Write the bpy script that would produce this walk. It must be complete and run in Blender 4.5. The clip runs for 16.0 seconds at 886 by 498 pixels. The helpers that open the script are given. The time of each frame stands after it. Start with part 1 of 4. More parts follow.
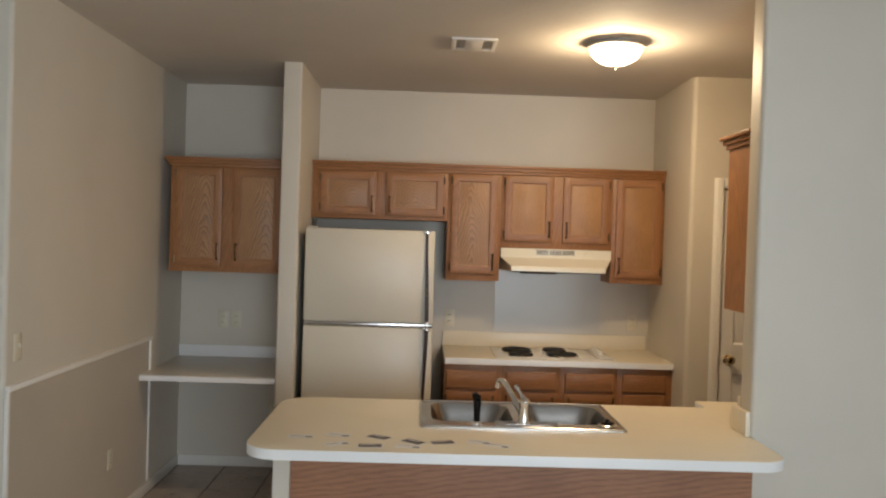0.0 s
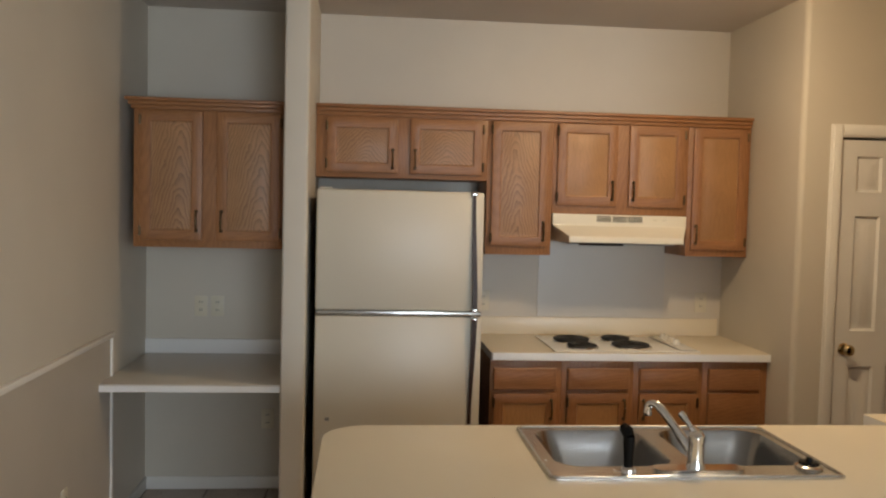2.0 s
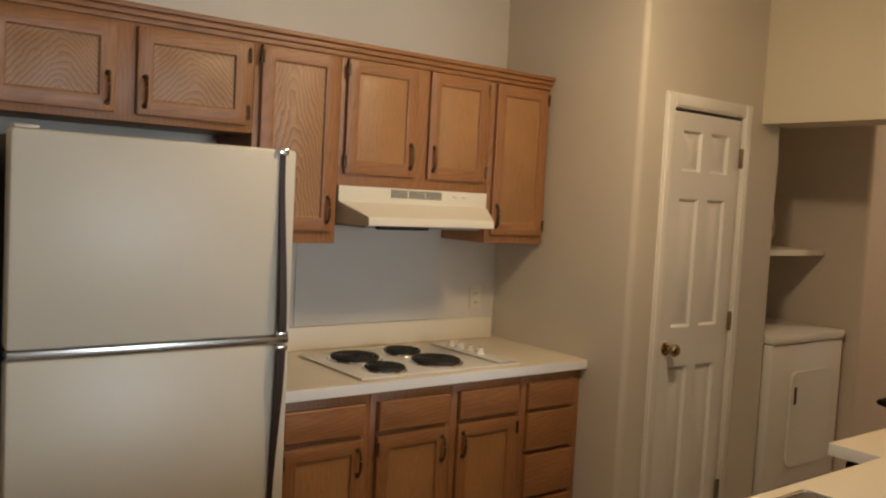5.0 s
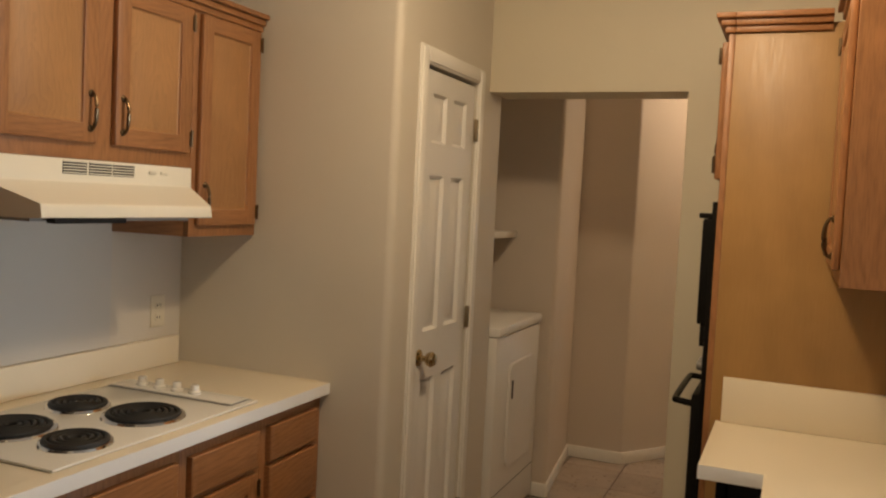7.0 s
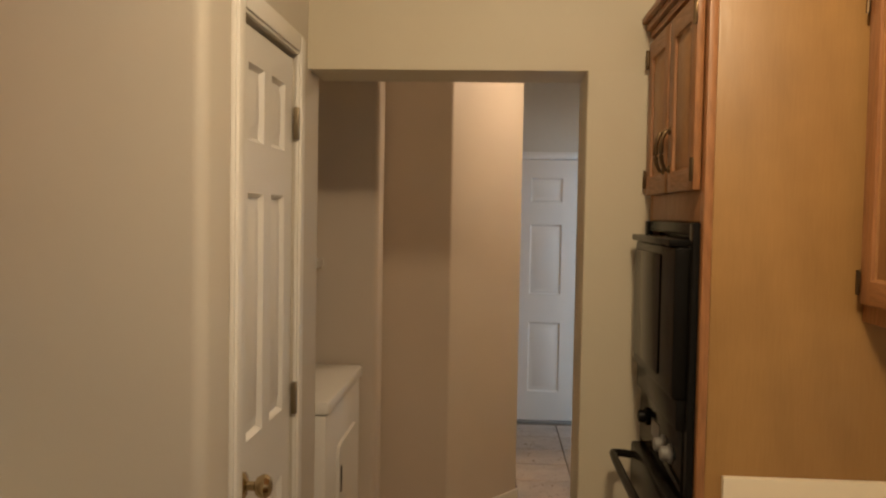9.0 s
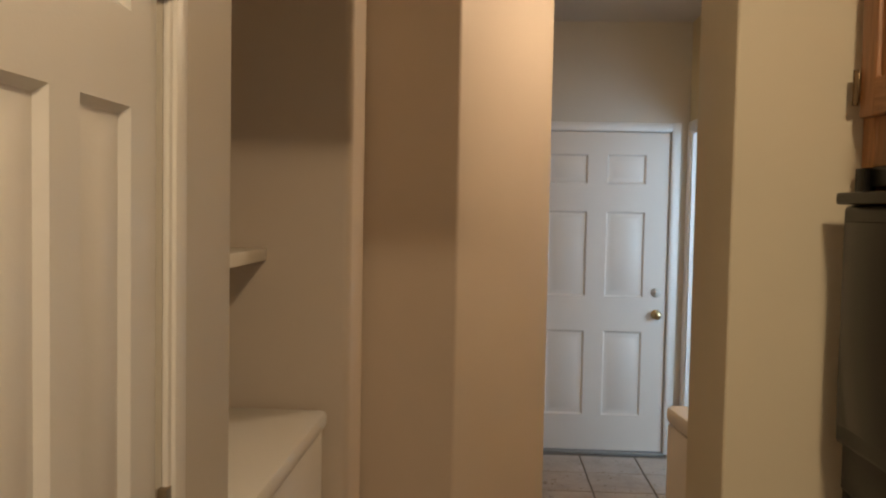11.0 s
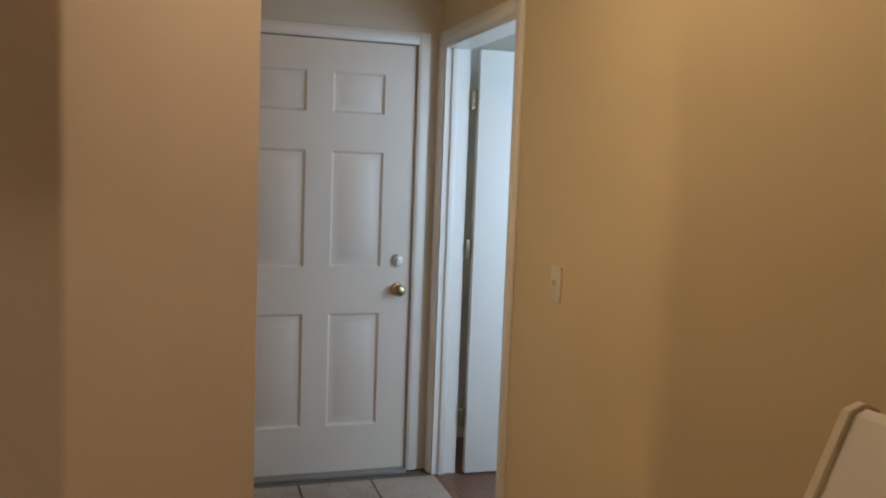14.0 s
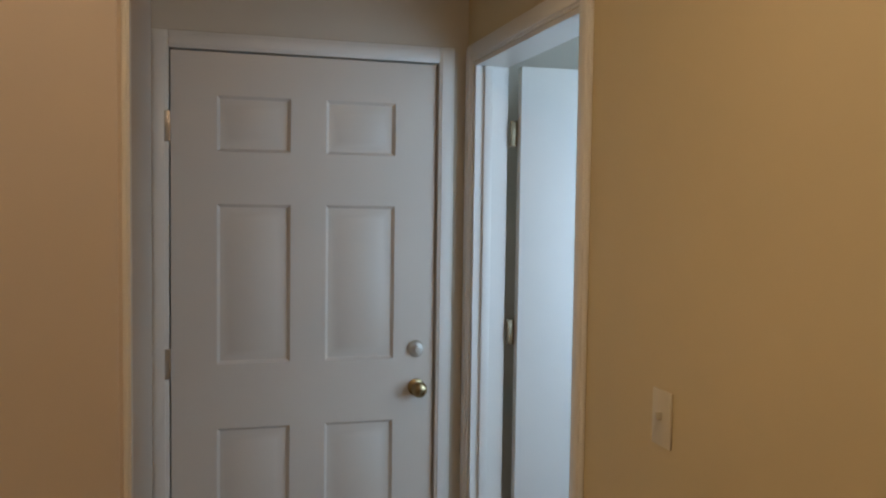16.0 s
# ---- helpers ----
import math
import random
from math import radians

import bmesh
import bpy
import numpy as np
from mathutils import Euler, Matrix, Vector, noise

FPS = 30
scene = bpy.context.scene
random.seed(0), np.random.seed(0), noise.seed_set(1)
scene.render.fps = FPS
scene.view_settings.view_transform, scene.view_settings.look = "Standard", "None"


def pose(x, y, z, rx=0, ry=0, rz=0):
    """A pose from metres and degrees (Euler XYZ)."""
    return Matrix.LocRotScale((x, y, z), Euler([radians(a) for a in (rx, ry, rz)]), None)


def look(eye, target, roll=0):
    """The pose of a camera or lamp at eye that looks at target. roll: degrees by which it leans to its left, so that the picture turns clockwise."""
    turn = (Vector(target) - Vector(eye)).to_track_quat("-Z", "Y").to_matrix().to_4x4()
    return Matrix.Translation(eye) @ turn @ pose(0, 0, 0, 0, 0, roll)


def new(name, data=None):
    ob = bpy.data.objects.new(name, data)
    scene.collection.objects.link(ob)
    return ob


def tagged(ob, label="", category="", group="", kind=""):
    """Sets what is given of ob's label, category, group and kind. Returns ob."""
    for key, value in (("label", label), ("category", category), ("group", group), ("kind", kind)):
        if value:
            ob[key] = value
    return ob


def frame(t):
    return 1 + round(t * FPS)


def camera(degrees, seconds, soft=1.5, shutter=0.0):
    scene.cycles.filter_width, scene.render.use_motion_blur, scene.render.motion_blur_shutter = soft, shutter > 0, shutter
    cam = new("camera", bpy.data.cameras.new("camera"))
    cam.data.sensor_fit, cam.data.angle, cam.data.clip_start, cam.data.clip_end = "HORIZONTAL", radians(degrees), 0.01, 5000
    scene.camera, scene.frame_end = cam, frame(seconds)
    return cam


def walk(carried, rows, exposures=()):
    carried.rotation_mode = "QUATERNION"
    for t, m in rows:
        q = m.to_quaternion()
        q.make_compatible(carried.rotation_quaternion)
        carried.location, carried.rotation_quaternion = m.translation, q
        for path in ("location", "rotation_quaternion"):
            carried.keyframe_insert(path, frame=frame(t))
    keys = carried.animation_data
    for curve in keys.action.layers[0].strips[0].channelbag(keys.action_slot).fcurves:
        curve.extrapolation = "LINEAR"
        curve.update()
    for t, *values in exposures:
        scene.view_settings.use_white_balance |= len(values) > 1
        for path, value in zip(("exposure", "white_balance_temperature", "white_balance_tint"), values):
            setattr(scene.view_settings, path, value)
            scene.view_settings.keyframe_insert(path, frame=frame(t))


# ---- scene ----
cam = camera(55.5, 16.0, soft=2.2)
PATH = [
    (0, (0.261, 0.065, 1.682), (0.302, 2.064, 1.656), 1.8),
    (0.5, (0.126, 0.338, 1.682), (0.262, 2.333, 1.636), 1.2),
    (1, (0.018, 0.65, 1.68), (0.147, 2.644, 1.597), 1.1),
    (1.5, (-0.116, 0.954, 1.651), (-0.004, 2.948, 1.546), 1.4),
    (2, (-0.256, 1.244, 1.646), (-0.069, 3.233, 1.548), 1.4),
    (2.5, (-0.412, 1.559, 1.64), (-0.119, 3.537, 1.539), 1.6),
    (3, (-0.562, 1.825, 1.63), (-0.183, 3.79, 1.528), 2.8),
    (5.5, (-0.905, 3.189, 1.591), (0.498, 4.609, 1.48), 3.2),
    (6, (-0.873, 3.474, 1.577), (0.693, 4.714, 1.493), 3.7),
    (6.5, (-0.804, 3.744, 1.565), (0.927, 4.744, 1.49), 3.6),
    (7, (-0.64, 4.002, 1.568), (1.203, 4.771, 1.451), 2.8),
    (7.5, (-0.471, 4.243, 1.579), (1.441, 4.818, 1.455), 2.9),
    (8, (-0.255, 4.47, 1.592), (1.716, 4.795, 1.484), 1.9),
    (8.5, (-0.002, 4.584, 1.621), (1.984, 4.793, 1.518), 1.1),
    (9, (0.287, 4.682, 1.615), (2.281, 4.803, 1.53), 1.0),
    (9.5, (0.582, 4.741, 1.586), (2.577, 4.864, 1.511), 0.7),
    (12, (1.957, 4.815, 1.524), (3.951, 4.84, 1.379), 2.2),
    (12.5, (2.175, 4.835, 1.518), (4.165, 4.69, 1.374), 2.1),
    (13, (2.45, 4.797, 1.486), (4.423, 4.504, 1.332), 2.2),
    (13.5, (2.71, 4.745, 1.475), (4.658, 4.327, 1.308), 2.7),
    (14, (2.971, 4.714, 1.481), (4.869, 4.114, 1.288), 2.1),
    (14.5, (3.219, 4.641, 1.48), (5.07, 3.915, 1.261), 1.9),
    (15, (3.462, 4.576, 1.507), (5.326, 3.876, 1.311), 1.1),
    (15.5, (3.717, 4.511, 1.534), (5.608, 3.879, 1.37), 1.3),
    (16, (3.933, 4.433, 1.544), (5.857, 3.896, 1.441), 0.8),
]
EXPOSURES = [(0.0, 0.0), (2.0, -0.02), (3.0, -0.1), (5.5, -0.02), (8.0, 0.08), (10.5, 0.15), (12.5, 0.12), (14.0, -0.22), (16.0, -0.55)]
walk(cam, [(t, look(eye, target, roll)) for t, eye, target, roll in PATH], EXPOSURES)

# ---- world and light ----
world = bpy.data.worlds.new("sky")
scene.world = world
world.use_nodes = True
sky = world.node_tree.nodes.new("ShaderNodeTexSky")
sky.sky_type, sky.sun_disc = "NISHITA", False
sky.sun_elevation, sky.sun_rotation = radians(40), radians(150)
world.node_tree.links.new(sky.outputs[0], world.node_tree.nodes["Background"].inputs[0])
world.node_tree.nodes["Background"].inputs[1].default_value = 0.08


def area(name, where, target, w, h, watts, colour):
    data = bpy.data.lights.new(name, "AREA")
    data.shape, data.size, data.size_y, data.energy, data.color = "RECTANGLE", w, h, watts, colour
    ob = new(name, data)
    ob.matrix_world = look(where, target)
    return ob


def bulb(name, where, watts, colour, r):
    data = bpy.data.lights.new(name, "POINT")
    data.energy, data.color, data.shadow_soft_size = watts, colour, r
    ob = new(name, data)
    ob.location = where
    return ob


DAY = (0.79, 0.895, 1.0)
WARM = (1.0, 0.74, 0.45)
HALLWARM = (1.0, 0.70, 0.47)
area("living_window_light", (1.3, -2.88, 1.45), (-0.4, 3.0, 1.2), 2.2, 1.7, 150, DAY)
area("bedroom_window_light", (5.36, 2.35, 1.5), (6.7, 2.45, 1.3), 1.3, 1.5, 27, (0.42, 0.68, 1.0))
bulb("kitchen_bulb", (1.215, 4.427, 2.615), 23, WARM, 0.05)
glow = area("kitchen_bowl_light", (1.215, 4.427, 2.574), (1.215, 4.4271, 0), 0.22, 0.22, 8.5, WARM)
glow.data.shape = "DISK"
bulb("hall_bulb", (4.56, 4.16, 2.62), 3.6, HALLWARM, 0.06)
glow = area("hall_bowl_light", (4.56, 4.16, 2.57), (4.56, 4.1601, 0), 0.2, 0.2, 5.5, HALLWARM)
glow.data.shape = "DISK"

bulb("washroom_bulb", (5.47, 5.80, 1.97), 14, (1.0, 0.75, 0.43), 0.07)


# ---- materials ----
class Nodes:
    """A small writer of node trees."""

    def __init__(self, name):
        self.m = bpy.data.materials.new(name)
        self.m.use_nodes = True
        self.t = self.m.node_tree
        self.b = self.t.nodes["Principled BSDF"]

    def add(self, kind, **values):
        n = self.t.nodes.new("ShaderNode" + kind)
        for k, v in values.items():
            self.put(n.inputs[k.replace("_", " ")], v)
        return n

    def put(self, socket, v):
        if isinstance(v, bpy.types.NodeSocket):
            self.t.links.new(v, socket)
        else:
            socket.default_value = v

    def set(self, **values):
        for k, v in values.items():
            self.put(self.b.inputs[k.replace("_", " ")], v)

    def ramp(self, fac, stops):
        n = self.t.nodes.new("ShaderNodeValToRGB")
        self.t.links.new(fac, n.inputs[0])
        els = n.color_ramp.elements
        while len(els) < len(stops):
            els.new(0.5)
        for e, (p, c) in zip(els, stops):
            e.position, e.color = p, (*c, 1)
        return n.outputs[0]

    def coords(self, scale=(1, 1, 1), turn=(0, 0, 0), scatter=0.0):
        tc = self.add("TexCoord")
        out = tc.outputs["Object"]
        if scatter:
            info = self.add("ObjectInfo")
            mul = self.add("VectorMath")
            mul.operation = "SCALE"
            mul.inputs[3].default_value = scatter
            comb = self.add("CombineXYZ", X=info.outputs["Random"], Z=info.outputs["Random"])
            white = self.add("TexWhiteNoise", Vector=comb.outputs[0])
            self.put(mul.inputs[0], white.outputs["Color"])
            s = self.add("VectorMath")
            self.put(s.inputs[0], out)
            self.put(s.inputs[1], mul.outputs[0])
            out = s.outputs[0]
        mp = self.add("Mapping", Vector=out, Scale=scale, Rotation=tuple(radians(a) for a in turn))
        return mp.outputs[0]

    def noise(self, vec, scale, detail=3, rough=0.55):
        return self.add("TexNoise", Vector=vec, Scale=scale, Detail=detail, Roughness=rough).outputs[0]

    def bump(self, height, strength, distance=0.002):
        self.set(Normal=self.add("Bump", Height=height, Strength=strength, Distance=distance).outputs[0])

    def mix(self, fac, a, b, mode="MIX"):
        n = self.t.nodes.new("ShaderNodeMix")
        n.data_type, n.blend_type = "RGBA", mode
        for i, v in ((0, fac), (6, a), (7, b)):
            self.put(n.inputs[i], v if not (isinstance(v, tuple) and len(v) == 3) else (*v, 1))
        return n.outputs[2]


def tone(c, k):
    return tuple(v * k for v in c)


def paint(name, c, rough=0.6, peel=0.07, wear=0.05, scale=90):
    n = Nodes(name)
    v = n.coords()
    big = n.noise(v, 1.3, 4)
    n.set(Base_Color=n.ramp(big, [(0.3, tone(c, 1 - wear)), (0.7, tone(c, 1 + wear * 0.5))]), Roughness=rough)
    n.bump(n.noise(v, scale, 3), peel, 0.003)
    return n.m


def oak(name, grain, c=(0.37, 0.165, 0.062), contrast=0.5, ring=18, bend=1.6, tilt=13, pore=0.62):
    n = Nodes(name)
    turn = {"z": (tilt, 5, 0), "x": (0, 98, 9), "y": (98, 0, 6)}[grain]
    v = n.coords(turn=turn, scatter=0.5)
    st = n.coords(scale={"z": (1, 1, 0.06), "x": (0.06, 1, 1), "y": (1, 0.06, 1)}[grain], scatter=3.0)
    wob = n.noise(n.coords(scale={"z": (1, 1, 0.3), "x": (0.3, 1, 1), "y": (1, 0.3, 1)}[grain], scatter=2.0), 9, 2)
    shift = n.add("VectorMath")
    shift.operation = "SCALE"
    shift.inputs[3].default_value = 0.05
    comb = n.add("CombineXYZ", X=wob, Y=wob)
    n.put(shift.inputs[0], comb.outputs[0])
    s = n.add("VectorMath")
    n.put(s.inputs[0], v)
    n.put(s.inputs[1], shift.outputs[0])
    w = n.add("TexWave", Vector=s.outputs[0], Scale=ring, Distortion=bend, Detail=2.0)
    w.wave_type, w.rings_direction = "RINGS", "Z"
    rings = n.ramp(w.outputs[1], [(0.0, tone(c, 1 - 0.42 * contrast)), (0.32, tone(c, 1 - 0.12 * contrast)), (0.6, c), (1.0, tone(c, 1 + 0.13 * contrast))])
    pores = n.noise(st, 260, 3, 0.7)
    col = n.mix(0.5, rings, n.ramp(pores, [(0.36, tone(c, pore)), (0.55, c), (0.75, tone(c, 1.1))]), "MIX")
    blot = n.noise(n.coords(scatter=2.0), 3.5, 3)
    col = n.mix(1.0, col, n.ramp(blot, [(0.3, (0.86, 0.84, 0.82)), (0.7, (1.06, 1.06, 1.06))]), "MULTIPLY")
    n.set(Base_Color=col, Roughness=n.ramp(pores, [(0.3, (0.52,) * 3), (0.7, (0.34,) * 3)]))
    n.bump(pores, 0.25, 0.001)
    return n.m


def cathedral(name, c, contrast, spread=0.26, taper=0.10, ring=26, flip=False):
    """Plain-sawn oak on a raised panel: nested arches from a tapering log, open pores and a slow blotch."""
    n = Nodes(name)

    def calc(op, a, b=0.0):
        m = n.add("Math")
        m.operation = op
        n.put(m.inputs[0], a)
        n.put(m.inputs[1], b)
        return m.outputs[0]

    rand = n.add("ObjectInfo").outputs["Random"]
    xyz = n.add("SeparateXYZ", Vector=n.add("TexCoord").outputs["Generated"])
    shaky = n.noise(n.coords(scale=(1, 1, 0.55), scatter=3.0), 11, 3, 0.6)
    slow = n.noise(n.coords(scale=(1, 1, 0.6), scatter=2.0), 4, 2)
    u = calc("MULTIPLY", calc("ADD", calc("SUBTRACT", xyz.outputs[0], 0.5), calc("MULTIPLY", calc("SUBTRACT", rand, 0.5), 0.5)), spread)
    u = calc("ADD", u, calc("MULTIPLY", calc("SUBTRACT", slow, 0.5), 0.09))
    log = calc("SQRT", calc("ADD", calc("MULTIPLY", u, u), 0.0007))
    rise = calc("MULTIPLY", xyz.outputs[2], -taper if flip else taper)
    field = calc("ADD", calc("ADD", log, rise), calc("MULTIPLY", shaky, 0.070))
    w = n.add("TexWave", Vector=n.add("CombineXYZ", X=calc("ADD", field, rand)).outputs[0], Scale=ring, Distortion=0.0)
    w.wave_type, w.bands_direction, w.wave_profile = "BANDS", "X", "SAW"
    k = contrast
    rings = n.ramp(w.outputs[1], [(0.0, tone(c, 1 + 0.16 * k)), (0.45, tone(c, 1 + 0.08 * k)), (0.8, tone(c, 1 - 0.18 * k)), (0.97, tone(c, 1 - 0.42 * k)), (1.0, tone(c, 1 + 0.05 * k))])
    pores = n.noise(n.coords(scale=(1, 1, 0.05), scatter=3.0), 300, 3, 0.7)
    col = n.mix(0.25, rings, n.ramp(pores, [(0.36, tone(c, 0.62)), (0.52, c), (0.75, tone(c, 1.12))]), "MIX")
    blot = n.noise(n.coords(scatter=2.0), 3.5, 3)
    col = n.mix(1.0, col, n.ramp(blot, [(0.3, (0.84, 0.82, 0.80)), (0.7, (1.08, 1.08, 1.08))]), "MULTIPLY")
    n.set(Base_Color=col, Roughness=n.ramp(pores, [(0.3, (0.52,) * 3), (0.7, (0.36,) * 3)]))
    n.bump(pores, 0.25, 0.001)
    return n.m


def metal(name, c, rough, brushed=0.0):
    n = Nodes(name)
    v = n.coords(scale=(1, 1, 1) if not brushed else (0.03, 1, 1))
    g = n.noise(v, 300 if brushed else 12, 3)
    n.set(Base_Color=n.ramp(g, [(0.3, tone(c, 0.96)), (0.7, c)]), Metallic=1.0,
          Roughness=n.ramp(g, [(0.3, (rough * 0.95,) * 3), (0.75, (rough * 1.07,) * 3)]))
    return n.m


def gloss(name, c, rough=0.3, spots=0.04, bump=0.0, scale=400, coat=0.0, spec=0.5):
    n = Nodes(name)
    v = n.coords()
    g = n.noise(v, 2, 2)
    n.set(Base_Color=n.ramp(g, [(0.3, tone(c, 1 - spots)), (0.7, tone(c, 1 + spots))]),
          Roughness=n.ramp(n.noise(v, 4, 2), [(0.3, (rough * 0.93,) * 3), (0.75, (rough * 1.08,) * 3)]), Coat_Weight=coat, Specular_IOR_Level=spec)
    if bump:
        n.bump(n.noise(v, scale, 2), bump, 0.001)
    return n.m


def lit(name, c, strength):
    n = Nodes(name)
    n.set(Base_Color=(0.9, 0.88, 0.82, 1), Emission_Color=(*c, 1), Emission_Strength=strength, Roughness=0.35)
    return n.m


WALL = paint("greige_wall_paint", (0.635, 0.58, 0.49), 0.48)
TANPAINT = paint("pinkish_tan_wall_paint", (0.66, 0.572, 0.485), 0.52)
HEADPAINT = paint("warm_cream_wall_paint", (0.655, 0.592, 0.455), 0.5)
HALLPAINT = paint("pale_yellow_wall_paint", (0.68, 0.565, 0.345))
CEIL = paint("ceiling_paint", (0.66, 0.61, 0.55), 0.8, 0.5, 0.05, 60)
PANELPAINT = paint("wainscot_panel_paint", (0.53, 0.475, 0.40), 0.42, 0.12, 0.08, 30)
TRIM = paint("white_trim_paint", (0.83, 0.80, 0.745), 0.35, 0.05, 0.05)
DOORPAINT = paint("white_door_paint", (0.80, 0.775, 0.73), 0.38, 0.08, 0.05, 200)
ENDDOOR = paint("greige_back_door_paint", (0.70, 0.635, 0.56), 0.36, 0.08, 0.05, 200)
SHEET = paint("backsplash_sheet", (0.60, 0.565, 0.505), 0.3, 0.03, 0.03)
OAK_V = oak("oak_vertical", "z")
OAK_H = oak("oak_horizontal", "x")
OAK_D = oak("oak_depthwise", "y")
OAK_P = cathedral("oak_plain_panel", (0.40, 0.20, 0.076), 0.28, 0.22, 0.05, 22)
OAK_C = cathedral("oak_cathedral_panel", (0.39, 0.205, 0.095), 1.25, 0.26, 0.16, 17)
OAK_S = oak("oak_skin_panel", "x", (0.36, 0.165, 0.085), 0.8, 14)
VENEER = oak("golden_maple_veneer", "z", (0.37, 0.206, 0.069), 0.2, 3, 3.0, 13, 0.92)
LAMINATE = gloss("cream_laminate", (0.80, 0.71, 0.55), 0.32, 0.03)
# edge slightly paler than the top; the rest of its white stands for daylight
LAMEDGE = gloss("daylight_white_laminate_edge", (0.84, 0.83, 0.81), 0.35, 0.03)
DESKTOP = gloss("desk_laminate", (0.62, 0.58, 0.51), 0.3, 0.03)
FRIDGE = gloss("bisque_textured_enamel", (0.66, 0.60, 0.49), 0.36, 0.02, 0.25, 500)
BROWN = gloss("dark_brown_plastic", (0.045, 0.025, 0.018), 0.4, 0.03, spec=0.3)
CHROME = metal("chrome", (0.82, 0.82, 0.82), 0.10)
# sink steel darkened, so its colour carries the shade inside the bowls
STEEL_SHADED = metal("shaded_sink_bowl_steel", (0.36, 0.35, 0.345), 0.24)
STEEL = metal("satin_stainless_steel", (0.60, 0.58, 0.55), 0.26)
BRASS = metal("antique_brass", (0.15, 0.10, 0.055), 0.36)
BRIGHTBRASS = metal("worn_brass", (0.50, 0.39, 0.22), 0.22)
PALEMETAL = metal("pale_brushed_metal", (0.80, 0.77, 0.72), 0.5)
AGEDBRASS = metal("aged_brass_hinge", (0.30, 0.24, 0.16), 0.42)
NICKEL = metal("satin_nickel", (0.6, 0.56, 0.5), 0.3)
WHITE_EN = gloss("white_enamel", (0.80, 0.77, 0.70), 0.22, 0.03, coat=0.2)
CREAM_EN = gloss("cream_enamel", (0.80, 0.74, 0.60), 0.22, 0.02, coat=0.2)
APPL = gloss("appliance_white", (0.76, 0.73, 0.68), 0.3, 0.03)
BLACK = gloss("black_enamel", (0.010, 0.009, 0.008), 0.25, 0.1, spec=0.08)
BLACKGLASS = gloss("dark_oven_glass", (0.008, 0.007, 0.006), 0.12, 0.02, spec=0.08)
COIL = gloss("burner_coil_iron", (0.02, 0.019, 0.018), 0.55, 0.2)
# near-black shell colour stands for the shade in the gaps around the fridge
SHADED_SHELL = gloss("shade_darkened_fridge_side", (0.05, 0.04, 0.034), 0.5, 0.05)
GREY = gloss("grey_plastic", (0.25, 0.24, 0.22), 0.5)
DARK = gloss("dark_gap", (0.02, 0.016, 0.012), 0.8)
IVORY = gloss("ivory_plastic", (0.70, 0.64, 0.50), 0.35)
PAPER = gloss("white_card", (0.78, 0.76, 0.74), 0.6)
INK = gloss("dark_printed_card", (0.075, 0.055, 0.05), 0.4, 0.25)
CORD = gloss("off_white_cord", (0.66, 0.6, 0.5), 0.5)
GLOBE = lit("lit_frosted_globe", (1.0, 0.83, 0.55), 9.0)


def tile_material():
    n = Nodes("ceramic_floor_tile")
    v = n.coords(scatter=4.0)
    info = n.add("ObjectInfo").outputs["Random"]
    cloud = n.noise(v, 6, 5, 0.6)
    base = n.ramp(cloud, [(0.25, (0.30, 0.235, 0.19)), (0.5, (0.40, 0.325, 0.265)), (0.8, (0.47, 0.39, 0.33))])
    vary = n.ramp(info, [(0.0, (0.9, 0.9, 0.9)), (1.0, (1.06, 1.05, 1.04))])
    n.set(Base_Color=n.mix(1.0, base, vary, "MULTIPLY"), Roughness=n.ramp(n.noise(v, 30, 3), [(0.3, (0.25,) * 3), (0.7, (0.45,) * 3)]))
    n.bump(n.noise(v, 40, 4), 0.12, 0.002)
    return n.m


TILE = tile_material()
GROUT = paint("floor_grout", (0.17, 0.14, 0.115), 0.9, 0.6, 0.15, 300)
CARPET = paint("plain_beige_carpet", (0.42, 0.36, 0.29), 0.95, 0.9, 0.1, 400)
PLANK = oak("brown_wood_floor", "x", (0.20, 0.10, 0.06), 0.7, 12)
OUTSIDE = lit("overcast_daylight", (0.62, 0.8, 1.0), 2.5)

# ---- builders ----


def mesh_of(name, bm, mats, smooth=True):
    bmesh.ops.recalc_face_normals(bm, faces=bm.faces)
    me = bpy.data.meshes.new(name)
    bm.to_mesh(me)
    bm.free()
    for m in mats if isinstance(mats, (list, tuple)) else [mats]:
        me.materials.append(m)
    if smooth:
        for p in me.polygons:
            p.use_smooth = True
        me.set_sharp_from_angle(angle=radians(32))
    return me


def thing(name, at, label, category, group="", kind=""):
    ob = new(name)
    ob.empty_display_size = 0.1
    ob.location = at
    return tagged(ob, label, category, group, kind)


def part(name, bm, mats, parent, label=""):
    """Links a bmesh in world places as one mesh under a thing or a part."""
    root = parent
    while root.parent:
        root = root.parent
    bmesh.ops.translate(bm, verts=bm.verts, vec=-root.location)
    ob = new(name, mesh_of(name, bm, mats))
    ob.parent = parent
    return tagged(ob, label)


def structure(name, bm, mats, label=""):
    return tagged(new(name, mesh_of(name, bm, mats)), label, kind="structure")


